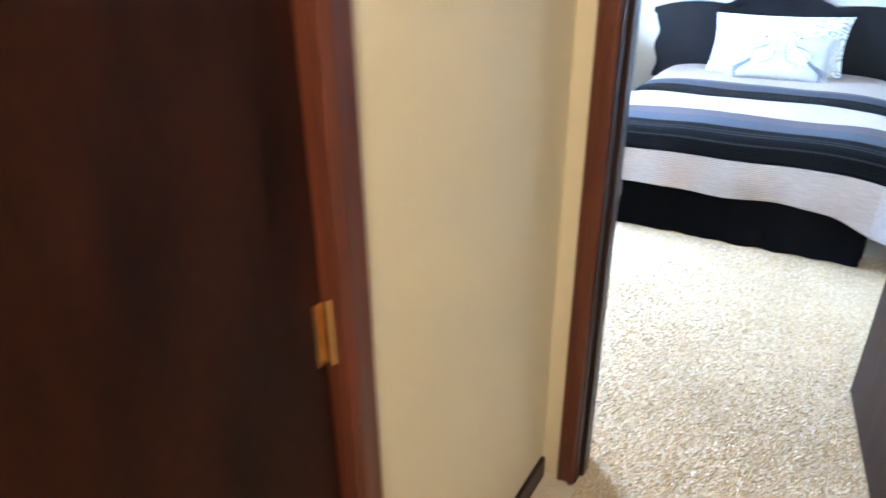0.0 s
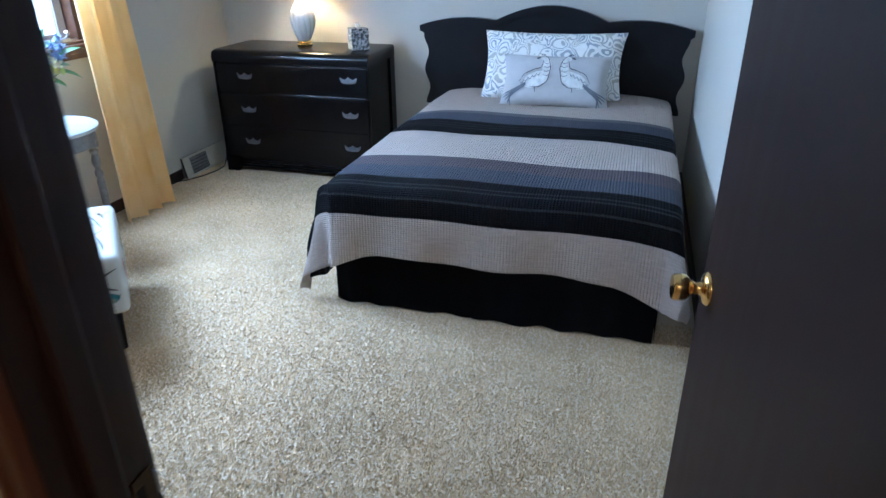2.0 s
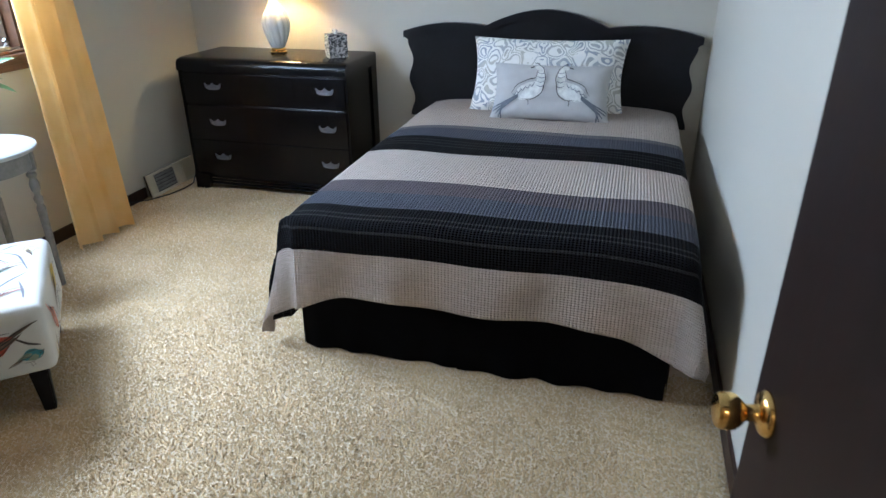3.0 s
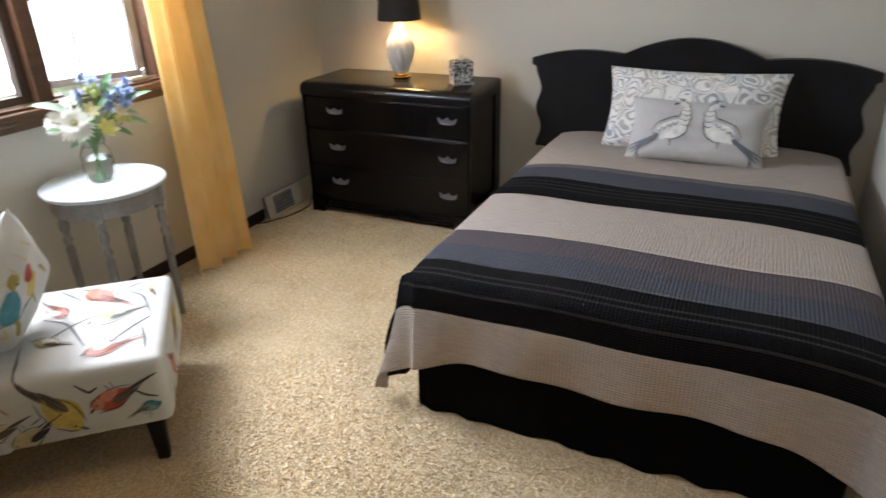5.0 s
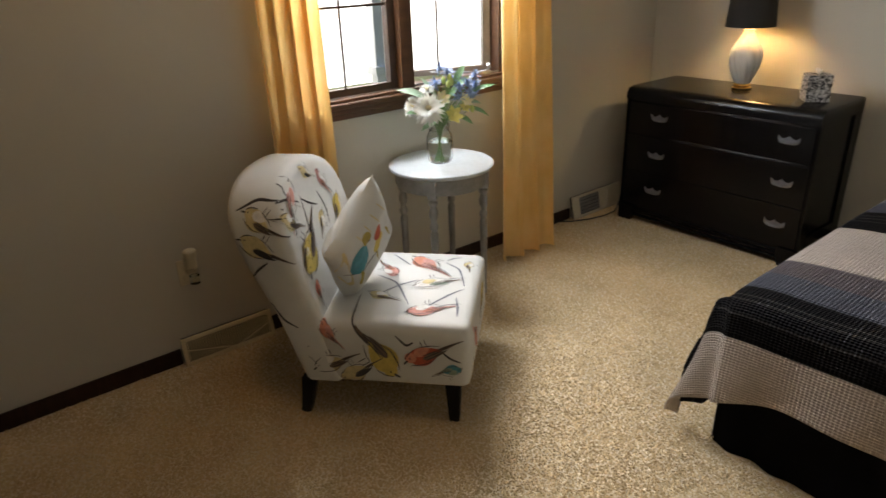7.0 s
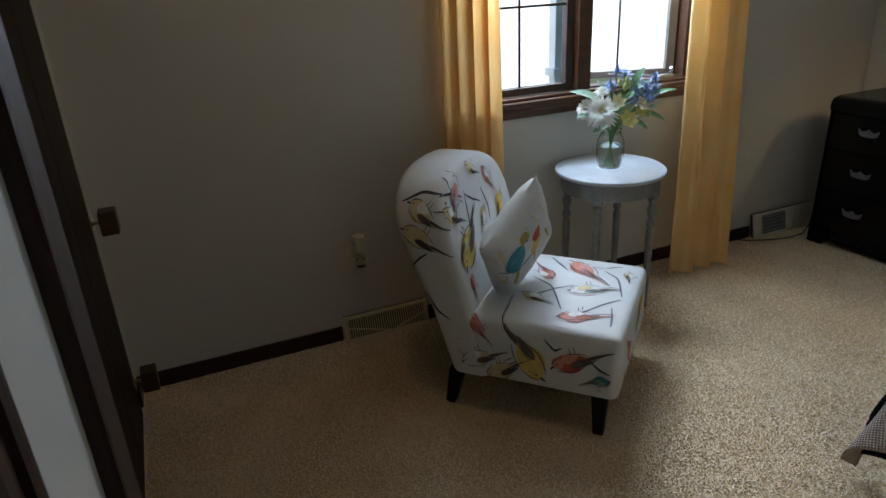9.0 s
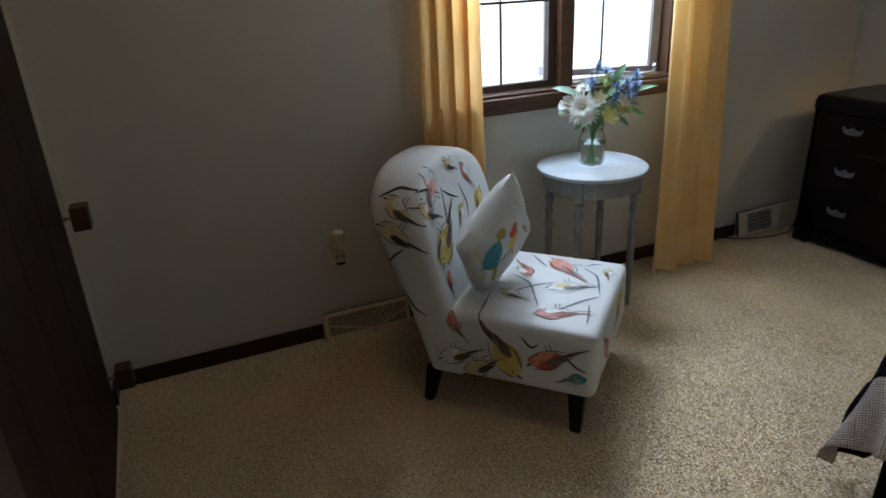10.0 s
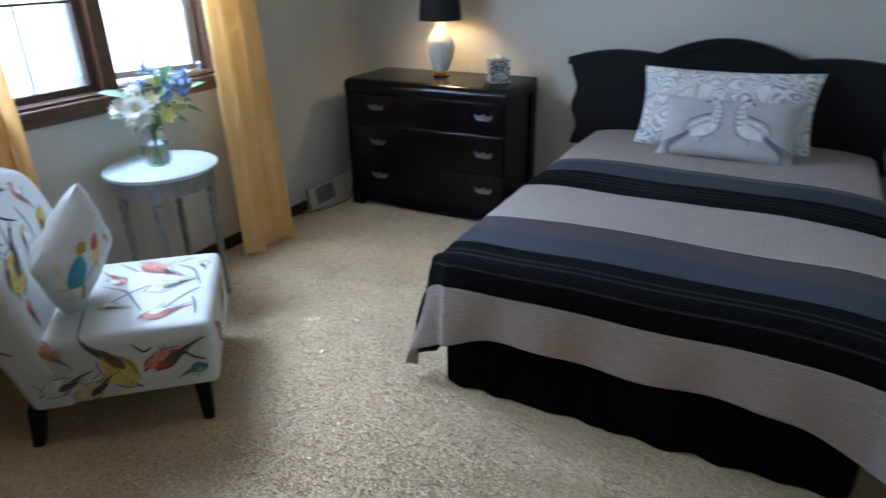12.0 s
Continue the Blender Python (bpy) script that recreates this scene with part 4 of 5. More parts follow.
class Stencil:
    """Flat figures laid on a curved surface: (a, b) in the plane of a face, dropped onto the mesh along the face's normal."""

    def __init__(self, ob, origin, da, db, dn, name="bird_print"):
        self.ob, self.tree, self.name = ob, tree_of(ob), name
        self.o, self.da, self.db, self.dn = Vector(origin), Vector(da), Vector(db), Vector(dn)
        self.begin()

    def begin(self):
        self.bm, self.inks, self.level = bmesh.new(), [], 0

    def drop(self, a, b):
        hit = self.tree.ray_cast(self.o + self.da * a + self.db * b + self.dn * 0.3, -self.dn, 0.6)
        if hit[0] is None:
            near = self.tree.find_nearest(self.o + self.da * a + self.db * b, 0.09)
            if near[0] is None:
                return None
            hit = near
        out = hit[1] if hit[1].dot(self.dn) > 0 else -hit[1]
        return hit[0] + out.normalized() * (0.0010 + 0.0005 * self.level)

    def ring(self, fig, colour, rings=3):
        """fig(t): outline, t from 0 to 1; filled by rings towards its middle."""
        n = 20
        if colour not in self.inks:
            self.inks.append(colour)
        self.level += 1
        pts = [fig(k / n) for k in range(n)]
        ca, cb = sum(p[0] for p in pts) / n, sum(p[1] for p in pts) / n
        rows = []
        for r in range(rings, 0, -1):
            rows.append([self.drop(ca + (a - ca) * r / rings, cb + (b - cb) * r / rings) for a, b in pts])
        mid = self.drop(ca, cb)
        if mid is None or any(p is None for row in rows for p in row):
            return
        vr = [[self.bm.verts.new(p) for p in row] for row in rows]
        c = self.bm.verts.new(mid)
        made = []
        for A, B in zip(vr, vr[1:]):
            made += [self.bm.faces.new((A[k], A[(k + 1) % n], B[(k + 1) % n], B[k])) for k in range(n)]
        made += [self.bm.faces.new((vr[-1][k], vr[-1][(k + 1) % n], c)) for k in range(n)]
        for f in made:
            f.material_index = self.inks.index(colour)

    def stroke(self, pts, w, colour="dark"):
        """A brush stroke through the points, thinner at its ends."""
        if colour not in self.inks:
            self.inks.append(colour)
        self.level += 1
        fine = []
        for i in range(len(pts) - 1):
            for k in range(8):
                t = k / 8
                fine.append((pts[i][0] + (pts[i + 1][0] - pts[i][0]) * t, pts[i][1] + (pts[i + 1][1] - pts[i][1]) * t))
        fine.append(pts[-1])
        for _ in range(4):
            fine = [fine[0]] + [((p[0] + 2 * q[0] + r[0]) / 4, (p[1] + 2 * q[1] + r[1]) / 4) for p, q, r in zip(fine, fine[1:], fine[2:])] + [fine[-1]]
        prev = None
        for i, (a, b) in enumerate(fine):
            q, r = fine[max(0, i - 1)], fine[min(len(fine) - 1, i + 1)]
            dx, dy = r[0] - q[0], r[1] - q[1]
            l = math.hypot(dx, dy) or 1
            ww = w * (0.35 + 0.65 * math.sin(math.pi * (i + 0.5) / (len(fine)))) / 2
            p1, p2 = self.drop(a - dy / l * ww, b + dx / l * ww), self.drop(a + dy / l * ww, b - dx / l * ww)
            if p1 is None or p2 is None:
                prev = None
                continue
            cur = (self.bm.verts.new(p1), self.bm.verts.new(p2))
            if prev:
                f = self.bm.faces.new((prev[0], cur[0], cur[1], prev[1]))
                f.material_index = self.inks.index(colour)
            prev = cur

    def bird(self, head, tail, colour, wing="brown", fat=0.30):
        hx_, hy_ = head
        dx, dy = tail[0] - hx_, tail[1] - hy_
        L = math.hypot(dx, dy)
        ex, ey = dx / L, dy / L
        fx, fy = -ey, ex

        def at(a, b):
            return hx_ + ex * a * L + fx * b * L, hy_ + ey * a * L + fy * b * L

        def blob(ca, cb, ra, rb, tilt=0.0):
            c, s = math.cos(tilt), math.sin(tilt)
            return lambda t: at(ca + ra * math.cos(2 * math.pi * t) * c - rb * math.sin(2 * math.pi * t) * s,
                                cb + ra * math.cos(2 * math.pi * t) * s + rb * math.sin(2 * math.pi * t) * c)
        def drop_shape(a0, a1, w, off, lift=0.0):
            def fig(t):
                side, x = (1, 2 * t) if t < 0.5 else (-1, 2 - 2 * t)
                x = (1 - math.cos(math.pi * x)) / 2
                half = w * math.sin(math.pi * x ** 0.72) ** 0.85
                return at(a0 + (a1 - a0) * x, off + lift * x + side * half)
            return fig
        f = fat
        under = {"coral": "pink", "pink": "white", "red": "coral", "olive": "yellow", "cream": "white", "brown": "cream", "teal": "sage", "white": "cream"}[colour]
        body = {"brown": "cream", "olive": "yellow"}.get(colour, colour)
        self.ring(drop_shape(0.46, 1.05, 0.032, -0.03, -0.02), "pink" if colour in ("coral", "pink") else "brown")
        self.ring(drop_shape(0.06, 0.64, f * 0.50, 0.0, -0.04), body)
        self.ring(blob(0.10, 0.05, 0.10, 0.10), "coral" if colour in ("red", "coral") else body)
        self.ring(drop_shape(0.18, 0.50, f * 0.24, f * 0.20), under)
        self.ring(drop_shape(0.28, 0.72, f * 0.15, -f * 0.16, -0.04), wing)
        for k in (-0.07, -0.01, 0.04):
            self.stroke([at(0.32, k - f * 0.10), at(0.56, k * 0.7 - f * 0.13), at(0.78, k * 0.4 - 0.05)], L * 0.020)
        self.stroke([at(0.0, 0.07), at(0.09, f * 0.36), at(0.24, f * 0.47)], L * 0.018)
        self.stroke([at(0.34, f * 0.46), at(0.52, f * 0.33), at(0.66, f * 0.10)], L * 0.016)
        self.stroke([at(0.03, -0.07), at(0.14, -f * 0.33), at(0.34, -f * 0.46), at(0.52, -f * 0.36)], L * 0.018)
        self.stroke([at(-0.06, 0.0), at(-0.01, 0.02), at(0.04, 0.03)], L * 0.036)
        self.stroke([at(0.075, 0.05), at(0.105, 0.05)], L * 0.030)
        self.stroke([at(0.60, -0.01), at(0.82, -0.02), at(1.06, -0.05)], L * 0.022)
        for k in (0.40, 0.48):
            self.stroke([at(k, f * 0.40), at(k + 0.02, f * 0.74)], L * 0.016)

    def done(self):
        if len(self.bm.faces):
            me = bpy.data.meshes.new(self.name)
            self.bm.to_mesh(me)
            for c in self.inks:
                me.materials.append(INKS[c])
            ob = new(self.name, me)
            ob.parent = self.ob
        self.bm.free()
        self.begin()


BIRDS = [("coral", "back", (-0.167, 0.90), (-0.243, 0.75)), ("pink", "back", (0.10, 0.85), (0.17, 0.755)), ("olive", "back", (-0.245, 0.60), (-0.09, 0.755)),
         ("cream", "back", (-0.29, 0.80), (-0.18, 0.745)), ("red", "back", (-0.245, 0.543), (-0.25, 0.457)), ("cream", "back", (0.010, 0.722), (-0.05, 0.644)),
         ("cream", "back", (0.15, 0.60), (0.22, 0.50)), ("brown", "side", (-0.635, 0.333), (-0.564, 0.268)), ("coral", "side", (-0.524, 0.41), (-0.453, 0.335)),
         ("olive", "side", (-0.269, 0.243), (-0.406, 0.40)), ("red", "side", (-0.198, 0.285), (-0.045, 0.37)), ("cream", "side", (-0.545, 0.236), (-0.415, 0.30)),
         ("brown", "side", (-0.448, 0.192), (-0.333, 0.28)), ("teal", "side", (-0.03, 0.26), (-0.111, 0.225)), ("coral", "top", (-0.270, 0.215), (-0.117, 0.077)),
         ("cream", "top", (-0.382, -0.120), (-0.278, -0.154)), ("white", "top", (-0.212, -0.042), (-0.078, 0.035)), ("pink", "top", (-0.205, -0.237), (-0.067, -0.173)),
         ("cream", "top", (-0.05, 0.20), (-0.03, 0.12)), ("cream", "flank", (-0.745, 0.822), (-0.625, 0.765)), ("brown", "flank", (-0.758, 0.735), (-0.615, 0.675)),
         ("olive", "back", (0.20, 0.72), (0.12, 0.60)), ("brown", "back", (-0.03, 0.90), (0.05, 0.86)), ("brown", "back", (-0.05, 0.56), (0.06, 0.48)), ("cream", "back", (-0.20, 0.68), (-0.28, 0.62)), ("pink", "top", (-0.33, 0.05), (-0.42, 0.16)), ("olive", "front", (0.15, 0.36), (0.02, 0.25)), ("coral", "front", (-0.10, 0.25), (-0.22, 0.36)), ("cream", "front", (-0.27, 0.205), (-0.20, 0.25))]
TWIGS = [("flank", [(-0.79, 0.835), (-0.72, 0.868), (-0.65, 0.862)]), ("flank", [(-0.752, 0.60), (-0.72, 0.635), (-0.685, 0.66)]), ("flank", [(-0.70, 0.50), (-0.66, 0.43), (-0.61, 0.40)]),
         ("back", [(-0.30, 0.86), (-0.22, 0.855), (-0.15, 0.82)]), ("back", [(-0.111, 0.818), (-0.063, 0.786), (0.004, 0.756)]), ("back", [(-0.112, 0.83), (-0.132, 0.72), (-0.17, 0.637)]),
         ("back", [(0.04, 0.80), (0.07, 0.72), (0.05, 0.66)]), ("side", [(-0.648, 0.207), (-0.584, 0.258), (-0.521, 0.315)]), ("side", [(-0.093, 0.330), (-0.056, 0.297), (-0.02, 0.284)]),
         ("side", [(-0.253, 0.383), (-0.216, 0.343), (-0.189, 0.36)]), ("top", [(-0.397, 0.036), (-0.307, -0.019), (-0.230, -0.186)]),
         ("top", [(-0.350, -0.109), (-0.288, -0.040), (-0.225, 0.008)]), ("top", [(-0.180, -0.228), (-0.091, -0.103), (-0.04, -0.041)]),
         ("top", [(-0.141, 0.186), (-0.076, 0.129), (-0.04, -0.017)]), ("top", [(-0.383, 0.27), (-0.333, 0.206), (-0.286, 0.147)]),
         ("top", [(-0.06, -0.115), (-0.045, -0.188), (-0.04, -0.247)]), ("top", [(-0.142, 0.209), (-0.112, 0.244), (-0.081, 0.255)])]
FACES = {"side": Stencil(seat, (0, -0.31, 0), (1, 0, 0), (0, 0, 1), (0, -1, 0)), "top": Stencil(seat, (0, 0, 0.437), (1, 0, 0), (0, 1, 0), (0, 0, 1)),
         "front": Stencil(seat, (0, 0, 0), (0, 1, 0), (0, 0, 1), (1, 0, 0)), "back": Stencil(back, (-0.55, 0, 0), (0, 1, 0), (0, 0, 1), (1, 0, 0)),
         "flank": Stencil(back, (0, -0.31, 0), (1, 0, 0), (0, 0, 1), (0, -1, 0))}
WINGS = {"coral": "pink", "pink": "coral", "olive": "brown", "cream": "brown", "red": "brown", "brown": "dark", "teal": "sage", "white": "sage"}
for colour, face, head, tail in BIRDS:
    head, tail = [(h + (h - t) * 0.12, h2 + (h2 - t2) * 0.12) for (h, h2), (t, t2) in ((head, tail), (tail, head))]
    FACES[face].bird(head, tail, colour, WINGS[colour], 0.36 if colour in ("coral", "red", "pink") else 0.42)
    FACES[face].done()
for face, pts in TWIGS:
    FACES[face].name = "twig_print"
    FACES[face].stroke(pts, 0.009, "dark" if face != "top" else "slate")
    FACES[face].done()

cs = Stencil(cushion, (0, 0, 0), (1, 0, 0), (0, 0, 1), (0, -1, 0))


def CS(h, v):
    """A place on the cushion's face: h along the seat, v upwards, the cushion standing on its corner."""
    h -= 0.065
    c, s_ = math.cos(radians(56)), math.sin(radians(56))
    return h * c - v * s_, h * s_ + v * c


def oval(h, v, rh, rv):
    return lambda t: CS(h + rh * math.cos(6.283 * t), v + rv * math.sin(6.283 * t))


cs.stroke([CS(-0.085, -0.070), CS(0.0, -0.075), CS(0.10, -0.03)], 0.006)
cs.ring(oval(-0.035, -0.015, 0.050, 0.062), "teal")
cs.ring(oval(-0.012, 0.062, 0.030, 0.026), "olive")
cs.stroke([CS(-0.02, -0.07), CS(0.0, -0.11), CS(0.012, -0.145)], 0.026, "olive")
cs.stroke([CS(0.0, 0.05), CS(0.018, 0.045)], 0.007)
cs.done()
cs.ring(oval(0.085, 0.010, 0.030, 0.045), "yellow")
cs.ring(oval(0.062, 0.062, 0.022, 0.034), "red")
cs.stroke([CS(0.09, -0.03), CS(0.10, -0.07)], 0.010, "olive")
cs.done()
cs.stroke([CS(0.15, 0.045), CS(0.17, 0.03), CS(0.19, 0.0)], 0.012, "olive")
cs.done()
for k in range(5):
    band_line = [CS(-0.06 + 0.042 * k, 0.085 + 0.028 * k), CS(-0.02 + 0.042 * k, 0.045 + 0.03 * k)]
    cs.name = "stripe_print"
    cs.stroke(band_line, 0.006, "cream")
    cs.done()
band = Stencil(cushion, (0, 0, 0), (1, 0, 0), (0, 0, 1), (0, -1, 0), "band_print")
band.stroke([CS(-0.130, 0.045), CS(-0.095, -0.05), CS(-0.03, -0.135)], 0.028, "cream")
band.done()

# two facing birds on the small pillow
sp = Stencil(small, (0, 0, 0), (1, 0, 0), (0, 0, 1), (0, -1, 0), "peafowl_print")
for s in (-1, 1):
    def P(a, b):
        return s * (a * 1.28 + 0.004), b * 1.22 - 0.008
    sp.ring(lambda t: P(0.085 + 0.062 * math.cos(6.283 * t), -0.005 + 0.040 * math.sin(6.283 * t) - 0.018 * math.cos(6.283 * t)), "white")
    sp.ring(lambda t: P(0.038 + 0.020 * math.cos(6.283 * t), 0.055 + 0.050 * math.sin(6.283 * t)), "white")
    sp.ring(lambda t: P(0.052 + 0.017 * math.cos(6.283 * t), 0.105 + 0.013 * math.sin(6.283 * t)), "white")
    for k in range(5):
        b0 = -0.03 - 0.012 * k
        sp.stroke([P(0.13, -0.02 - 0.004 * k), P(0.17 + 0.008 * k, -0.05 - 0.01 * k), P(0.20 + 0.012 * (4 - k), -0.085 - 0.011 * k)], 0.010, "slate")
        sp.stroke([P(0.065 + 0.018 * k, 0.034 - 0.010 * k), P(0.074 + 0.018 * k, 0.012 - 0.010 * k), P(0.085 + 0.018 * k, 0.026 - 0.012 * k)], 0.0045, "slate")
    for k in range(4):
        sp.stroke([P(0.022, 0.02 + 0.02 * k), P(0.038, 0.012 + 0.02 * k), P(0.055, 0.02 + 0.02 * k)], 0.004, "slate")
    sp.stroke([P(0.06, 0.118), P(0.03, 0.10), P(0.018, 0.05), P(0.03, -0.02), P(0.07, -0.048), P(0.12, -0.045)], 0.005, "dark")
    sp.stroke([P(0.055, 0.09), P(0.062, 0.05), P(0.09, 0.045), P(0.14, 0.02), P(0.16, -0.02)], 0.005, "dark")
    sp.stroke([P(0.07, 0.104), P(0.088, 0.098)], 0.008, "dark")
    for k in range(3):
        sp.stroke([P(0.052, 0.118), P(0.060 + 0.014 * k, 0.138 - 0.005 * k)], 0.004, "dark")
    sp.stroke([P(0.085, -0.045), P(0.082, -0.07)], 0.004, "dark")
    sp.done()


# ---- floor registers, outlet, cord ----
def register(y0, y1, h, mat, label, grille):
    r = thing("floor_register", label, "air vent", pose(0.0145, (y0 + y1) / 2, 0.002))
    w = (y1 - y0) / 2

    def lean(bm):
        for v in bm.verts:
            v.co.x += 0.028 * (1 - v.co.z / h)
        return bm
    part("backing", lean(box((-0.013, -w + 0.006, 0.004), (0.004, w - 0.006, h - 0.006))), VOID, r, "dark duct behind the grille")
    for lo, hi in (((0.0045, -w, 0), (0.014, w, 0.016)), ((0.0045, -w, h - 0.016), (0.014, w, h)), ((0.0045, -w, 0.0165), (0.014, -w + 0.02, h - 0.0165)),
                   ((0.0045, w - 0.02, 0.0165), (0.014, w, h - 0.0165))):
        part("frame", lean(box(lo, hi, 0.002)), mat, r)
    if grille:
        n = 34
        for k in range(n):
            y = -w + 0.026 + (2 * w - 0.052) * k / (n - 1)
            part("slat", lean(box((0.0048, y - 0.0022, 0.017), (0.011, y + 0.0022, h - 0.017))), mat, r)
        for a, b in ((-w, 0.1 * w), (w, 0.1 * w)):
            bm = tube([(0.034, a * 0.97, h * 0.62), (0.046, b, 0.02)], 0.003, 6)
            part("brace", bm, mat, r)
    else:
        for a, b in ((-w + 0.0205, -w * 0.72), (0.02, 0.10), (w * 0.42, w - 0.0205)):
            part("plate", lean(box((0.005, a, 0.017), (0.012, b, h - 0.017), 0.001)), mat, r)
        for k in range(5):
            z = 0.03 + k * (h - 0.06) / 4
            part("slat", lean(box((0.0048, -w * 0.72, z - 0.008), (0.010, 0.0195, z + 0.008))), LEGGREY, r)
        part("brace", tube([(0.03, 0.10, h * 0.8), (0.045, w * 0.26, 0.03), (0.03, w * 0.42, h * 0.8)], 0.004, 6), mat, r)
    return r


register(-0.80, -0.30, 0.148, VENT, "cream metal baseboard register beside the dresser", False)
register(-3.37, -2.948, 0.124, VENTTAN, "tan metal baseboard register with upright slats", True)
out = thing("wall_outlet", "ivory wall outlet with a plug-in air freshener", "outlet", pose(0.0, -3.278, 0.42))
part("cover_plate", box((0.0005, -0.035, -0.058), (0.006, 0.035, 0.058), 0.002), IVORY, out)
for z in (-0.022, 0.022):
    part("socket", box((0.0062, -0.016, z - 0.014), (0.0085, 0.016, z + 0.014), 0.003), IVORY, out)
fresh = thing("air_freshener", "plug-in air freshener with a clear bottle in the outlet", "air freshener", pose(0.009, -3.262, 0.42))
part("plug_body", box((0.0, -0.022, 0.0), (0.030, 0.022, 0.075), 0.008, 3), IVORY, fresh, smooth=True)
part("bottle", lathe([(0.012, -0.045), (0.021, -0.040), (0.022, -0.004), (0.016, 0.0), (0.016, 0.03)], 20, at=(0.042, 0.0, 0.0)), JAR, fresh, "clear glass bottle", smooth=True)
part("cap", lathe([(0.017, 0.031), (0.022, 0.034), (0.022, 0.085), (0.027, 0.088), (0.028, 0.108), (0.022, 0.114)], 24, at=(0.042, 0.0, 0.0)), IVORY, fresh, smooth=True)
tagged(part("power_cord", tube([(0.15, -0.30, 0.30), (0.13, -0.40, 0.20), (0.15, -0.46, 0.07), (0.165, -0.52, 0.024), (0.165, -0.62, 0.020), (0.14, -0.75, 0.020), (0.09, -0.88, 0.024),
                                (0.05, -1.00, 0.045), (0.03, -1.12, 0.08), (0.02, -1.22, 0.10)], 0.0042), CORD, smooth=True), "black power cord lying past the register to the wall", "cord")

# ---- the jar of flowers ----
JX, JY, JZ = 0.262, -2.075, 0.7095
jar = thing("glass_jar", "clear glass jar half full of water on the table", "jar", pose(JX, JY, JZ) @ Matrix.Diagonal((1.14, 1.14, 1.06, 1)))
outer = [(0.040, 0.0), (0.047, 0.004), (0.054, 0.020), (0.056, 0.07), (0.055, 0.115), (0.046, 0.140), (0.041, 0.150), (0.043, 0.153), (0.041, 0.158), (0.043, 0.162), (0.042, 0.176)]
gb = bmesh.new()
n = 40
pr2 = outer + [(0.038, 0.176), (0.037, 0.150), (0.042, 0.138), (0.051, 0.113), (0.052, 0.07), (0.050, 0.022), (0.043, 0.008)]
rings = [[gb.verts.new((r * math.cos(2 * math.pi * k / n), r * math.sin(2 * math.pi * k / n), z)) for k in range(n)] for r, z in pr2]
for a, b in zip(rings, rings[1:]):
    for k in range(n):
        gb.faces.new((a[k], a[(k + 1) % n], b[(k + 1) % n], b[k]))
gb.faces.new(rings[0][::-1])
gb.faces.new(rings[-1])
part("glass", gb, JAR, jar, smooth=True).visible_shadow = False
part("water", lathe([(0.0425, 0.0085), (0.0495, 0.023), (0.0515, 0.07), (0.0515, 0.098)], 40), WATER, jar, smooth=True).visible_shadow = False

STEM = surface("green_stem", (0.10, 0.20, 0.05), 0.5, var=0.2, scale=20)
LEAF = surface("sage_leaf", (0.12, 0.24, 0.10), 0.5, var=0.3, scale=20, grain=90, bump=0.2)
LEAFPALE = surface("pale_leaf", (0.26, 0.36, 0.24), 0.5, var=0.25, scale=20, grain=90, bump=0.2)
PETALW = surface("white_petal", (0.80, 0.79, 0.72), 0.55, var=0.06, scale=30)
PETALY = surface("yellow_petal", (0.72, 0.66, 0.22), 0.55, var=0.15, scale=30)
PETALC = surface("cream_petal", (0.80, 0.72, 0.45), 0.55, var=0.1, scale=30)
BLUE = surface("blue_thistle", (0.19, 0.27, 0.43), 0.6, var=0.3, scale=30)
BUD = surface("green_bud", (0.42, 0.52, 0.16), 0.5, var=0.2, scale=30)
bq = thing("flower_bouquet", "bouquet of white, yellow and blue flowers in the jar", "flowers", pose(JX, JY, JZ + 0.182) @ Matrix.Diagonal((1.12, 1.12, 1.10, 1)))
RIGHT, UP, NEAR = Vector((0.39, 0.92, 0)), Vector((0, 0, 1)), Vector((0.92, -0.39, 0.1))


def spot(a, b, c=0.0):
    return RIGHT * a + UP * b + NEAR * c


def petal(bm, base, tip, width, cup=0.0, nrm=None):
    """A pointed leaf or petal with a fold along its middle."""
    base, tip = Vector(base), Vector(tip)
    d = tip - base
    s = d.cross(nrm if nrm is not None else Vector((0.3, -0.2, 1)))
    s = s.normalized() if s.length > 1e-5 else Vector((1, 0, 0))
    up = s.cross(d).normalized()
    prev = None
    for i in range(6):
        t = i / 5
        w = width / 2 * (math.sin(math.pi * min(1, t * 0.92 + 0.08)) ** 0.7)
        c = base + d * t + up * cup * d.length * math.sin(math.pi * t)
        cur = [bm.verts.new(c + s * w + up * w * 0.25), bm.verts.new(c), bm.verts.new(c - s * w + up * w * 0.25)]
        if prev:
            for k in (0, 1):
                bm.faces.new((prev[k], prev[k + 1], cur[k + 1], cur[k]))
        prev = cur


def stem_to(p, r=0.0025):
    foot = Vector((p.x * -0.12, p.y * -0.12, -0.155))
    part("stem", tube([foot, Vector((p.x * 0.12, p.y * 0.12, -0.01)), Vector((p.x * 0.6, p.y * 0.6, p.z * 0.6)), p], r, 6), STEM, bq, smooth=True)


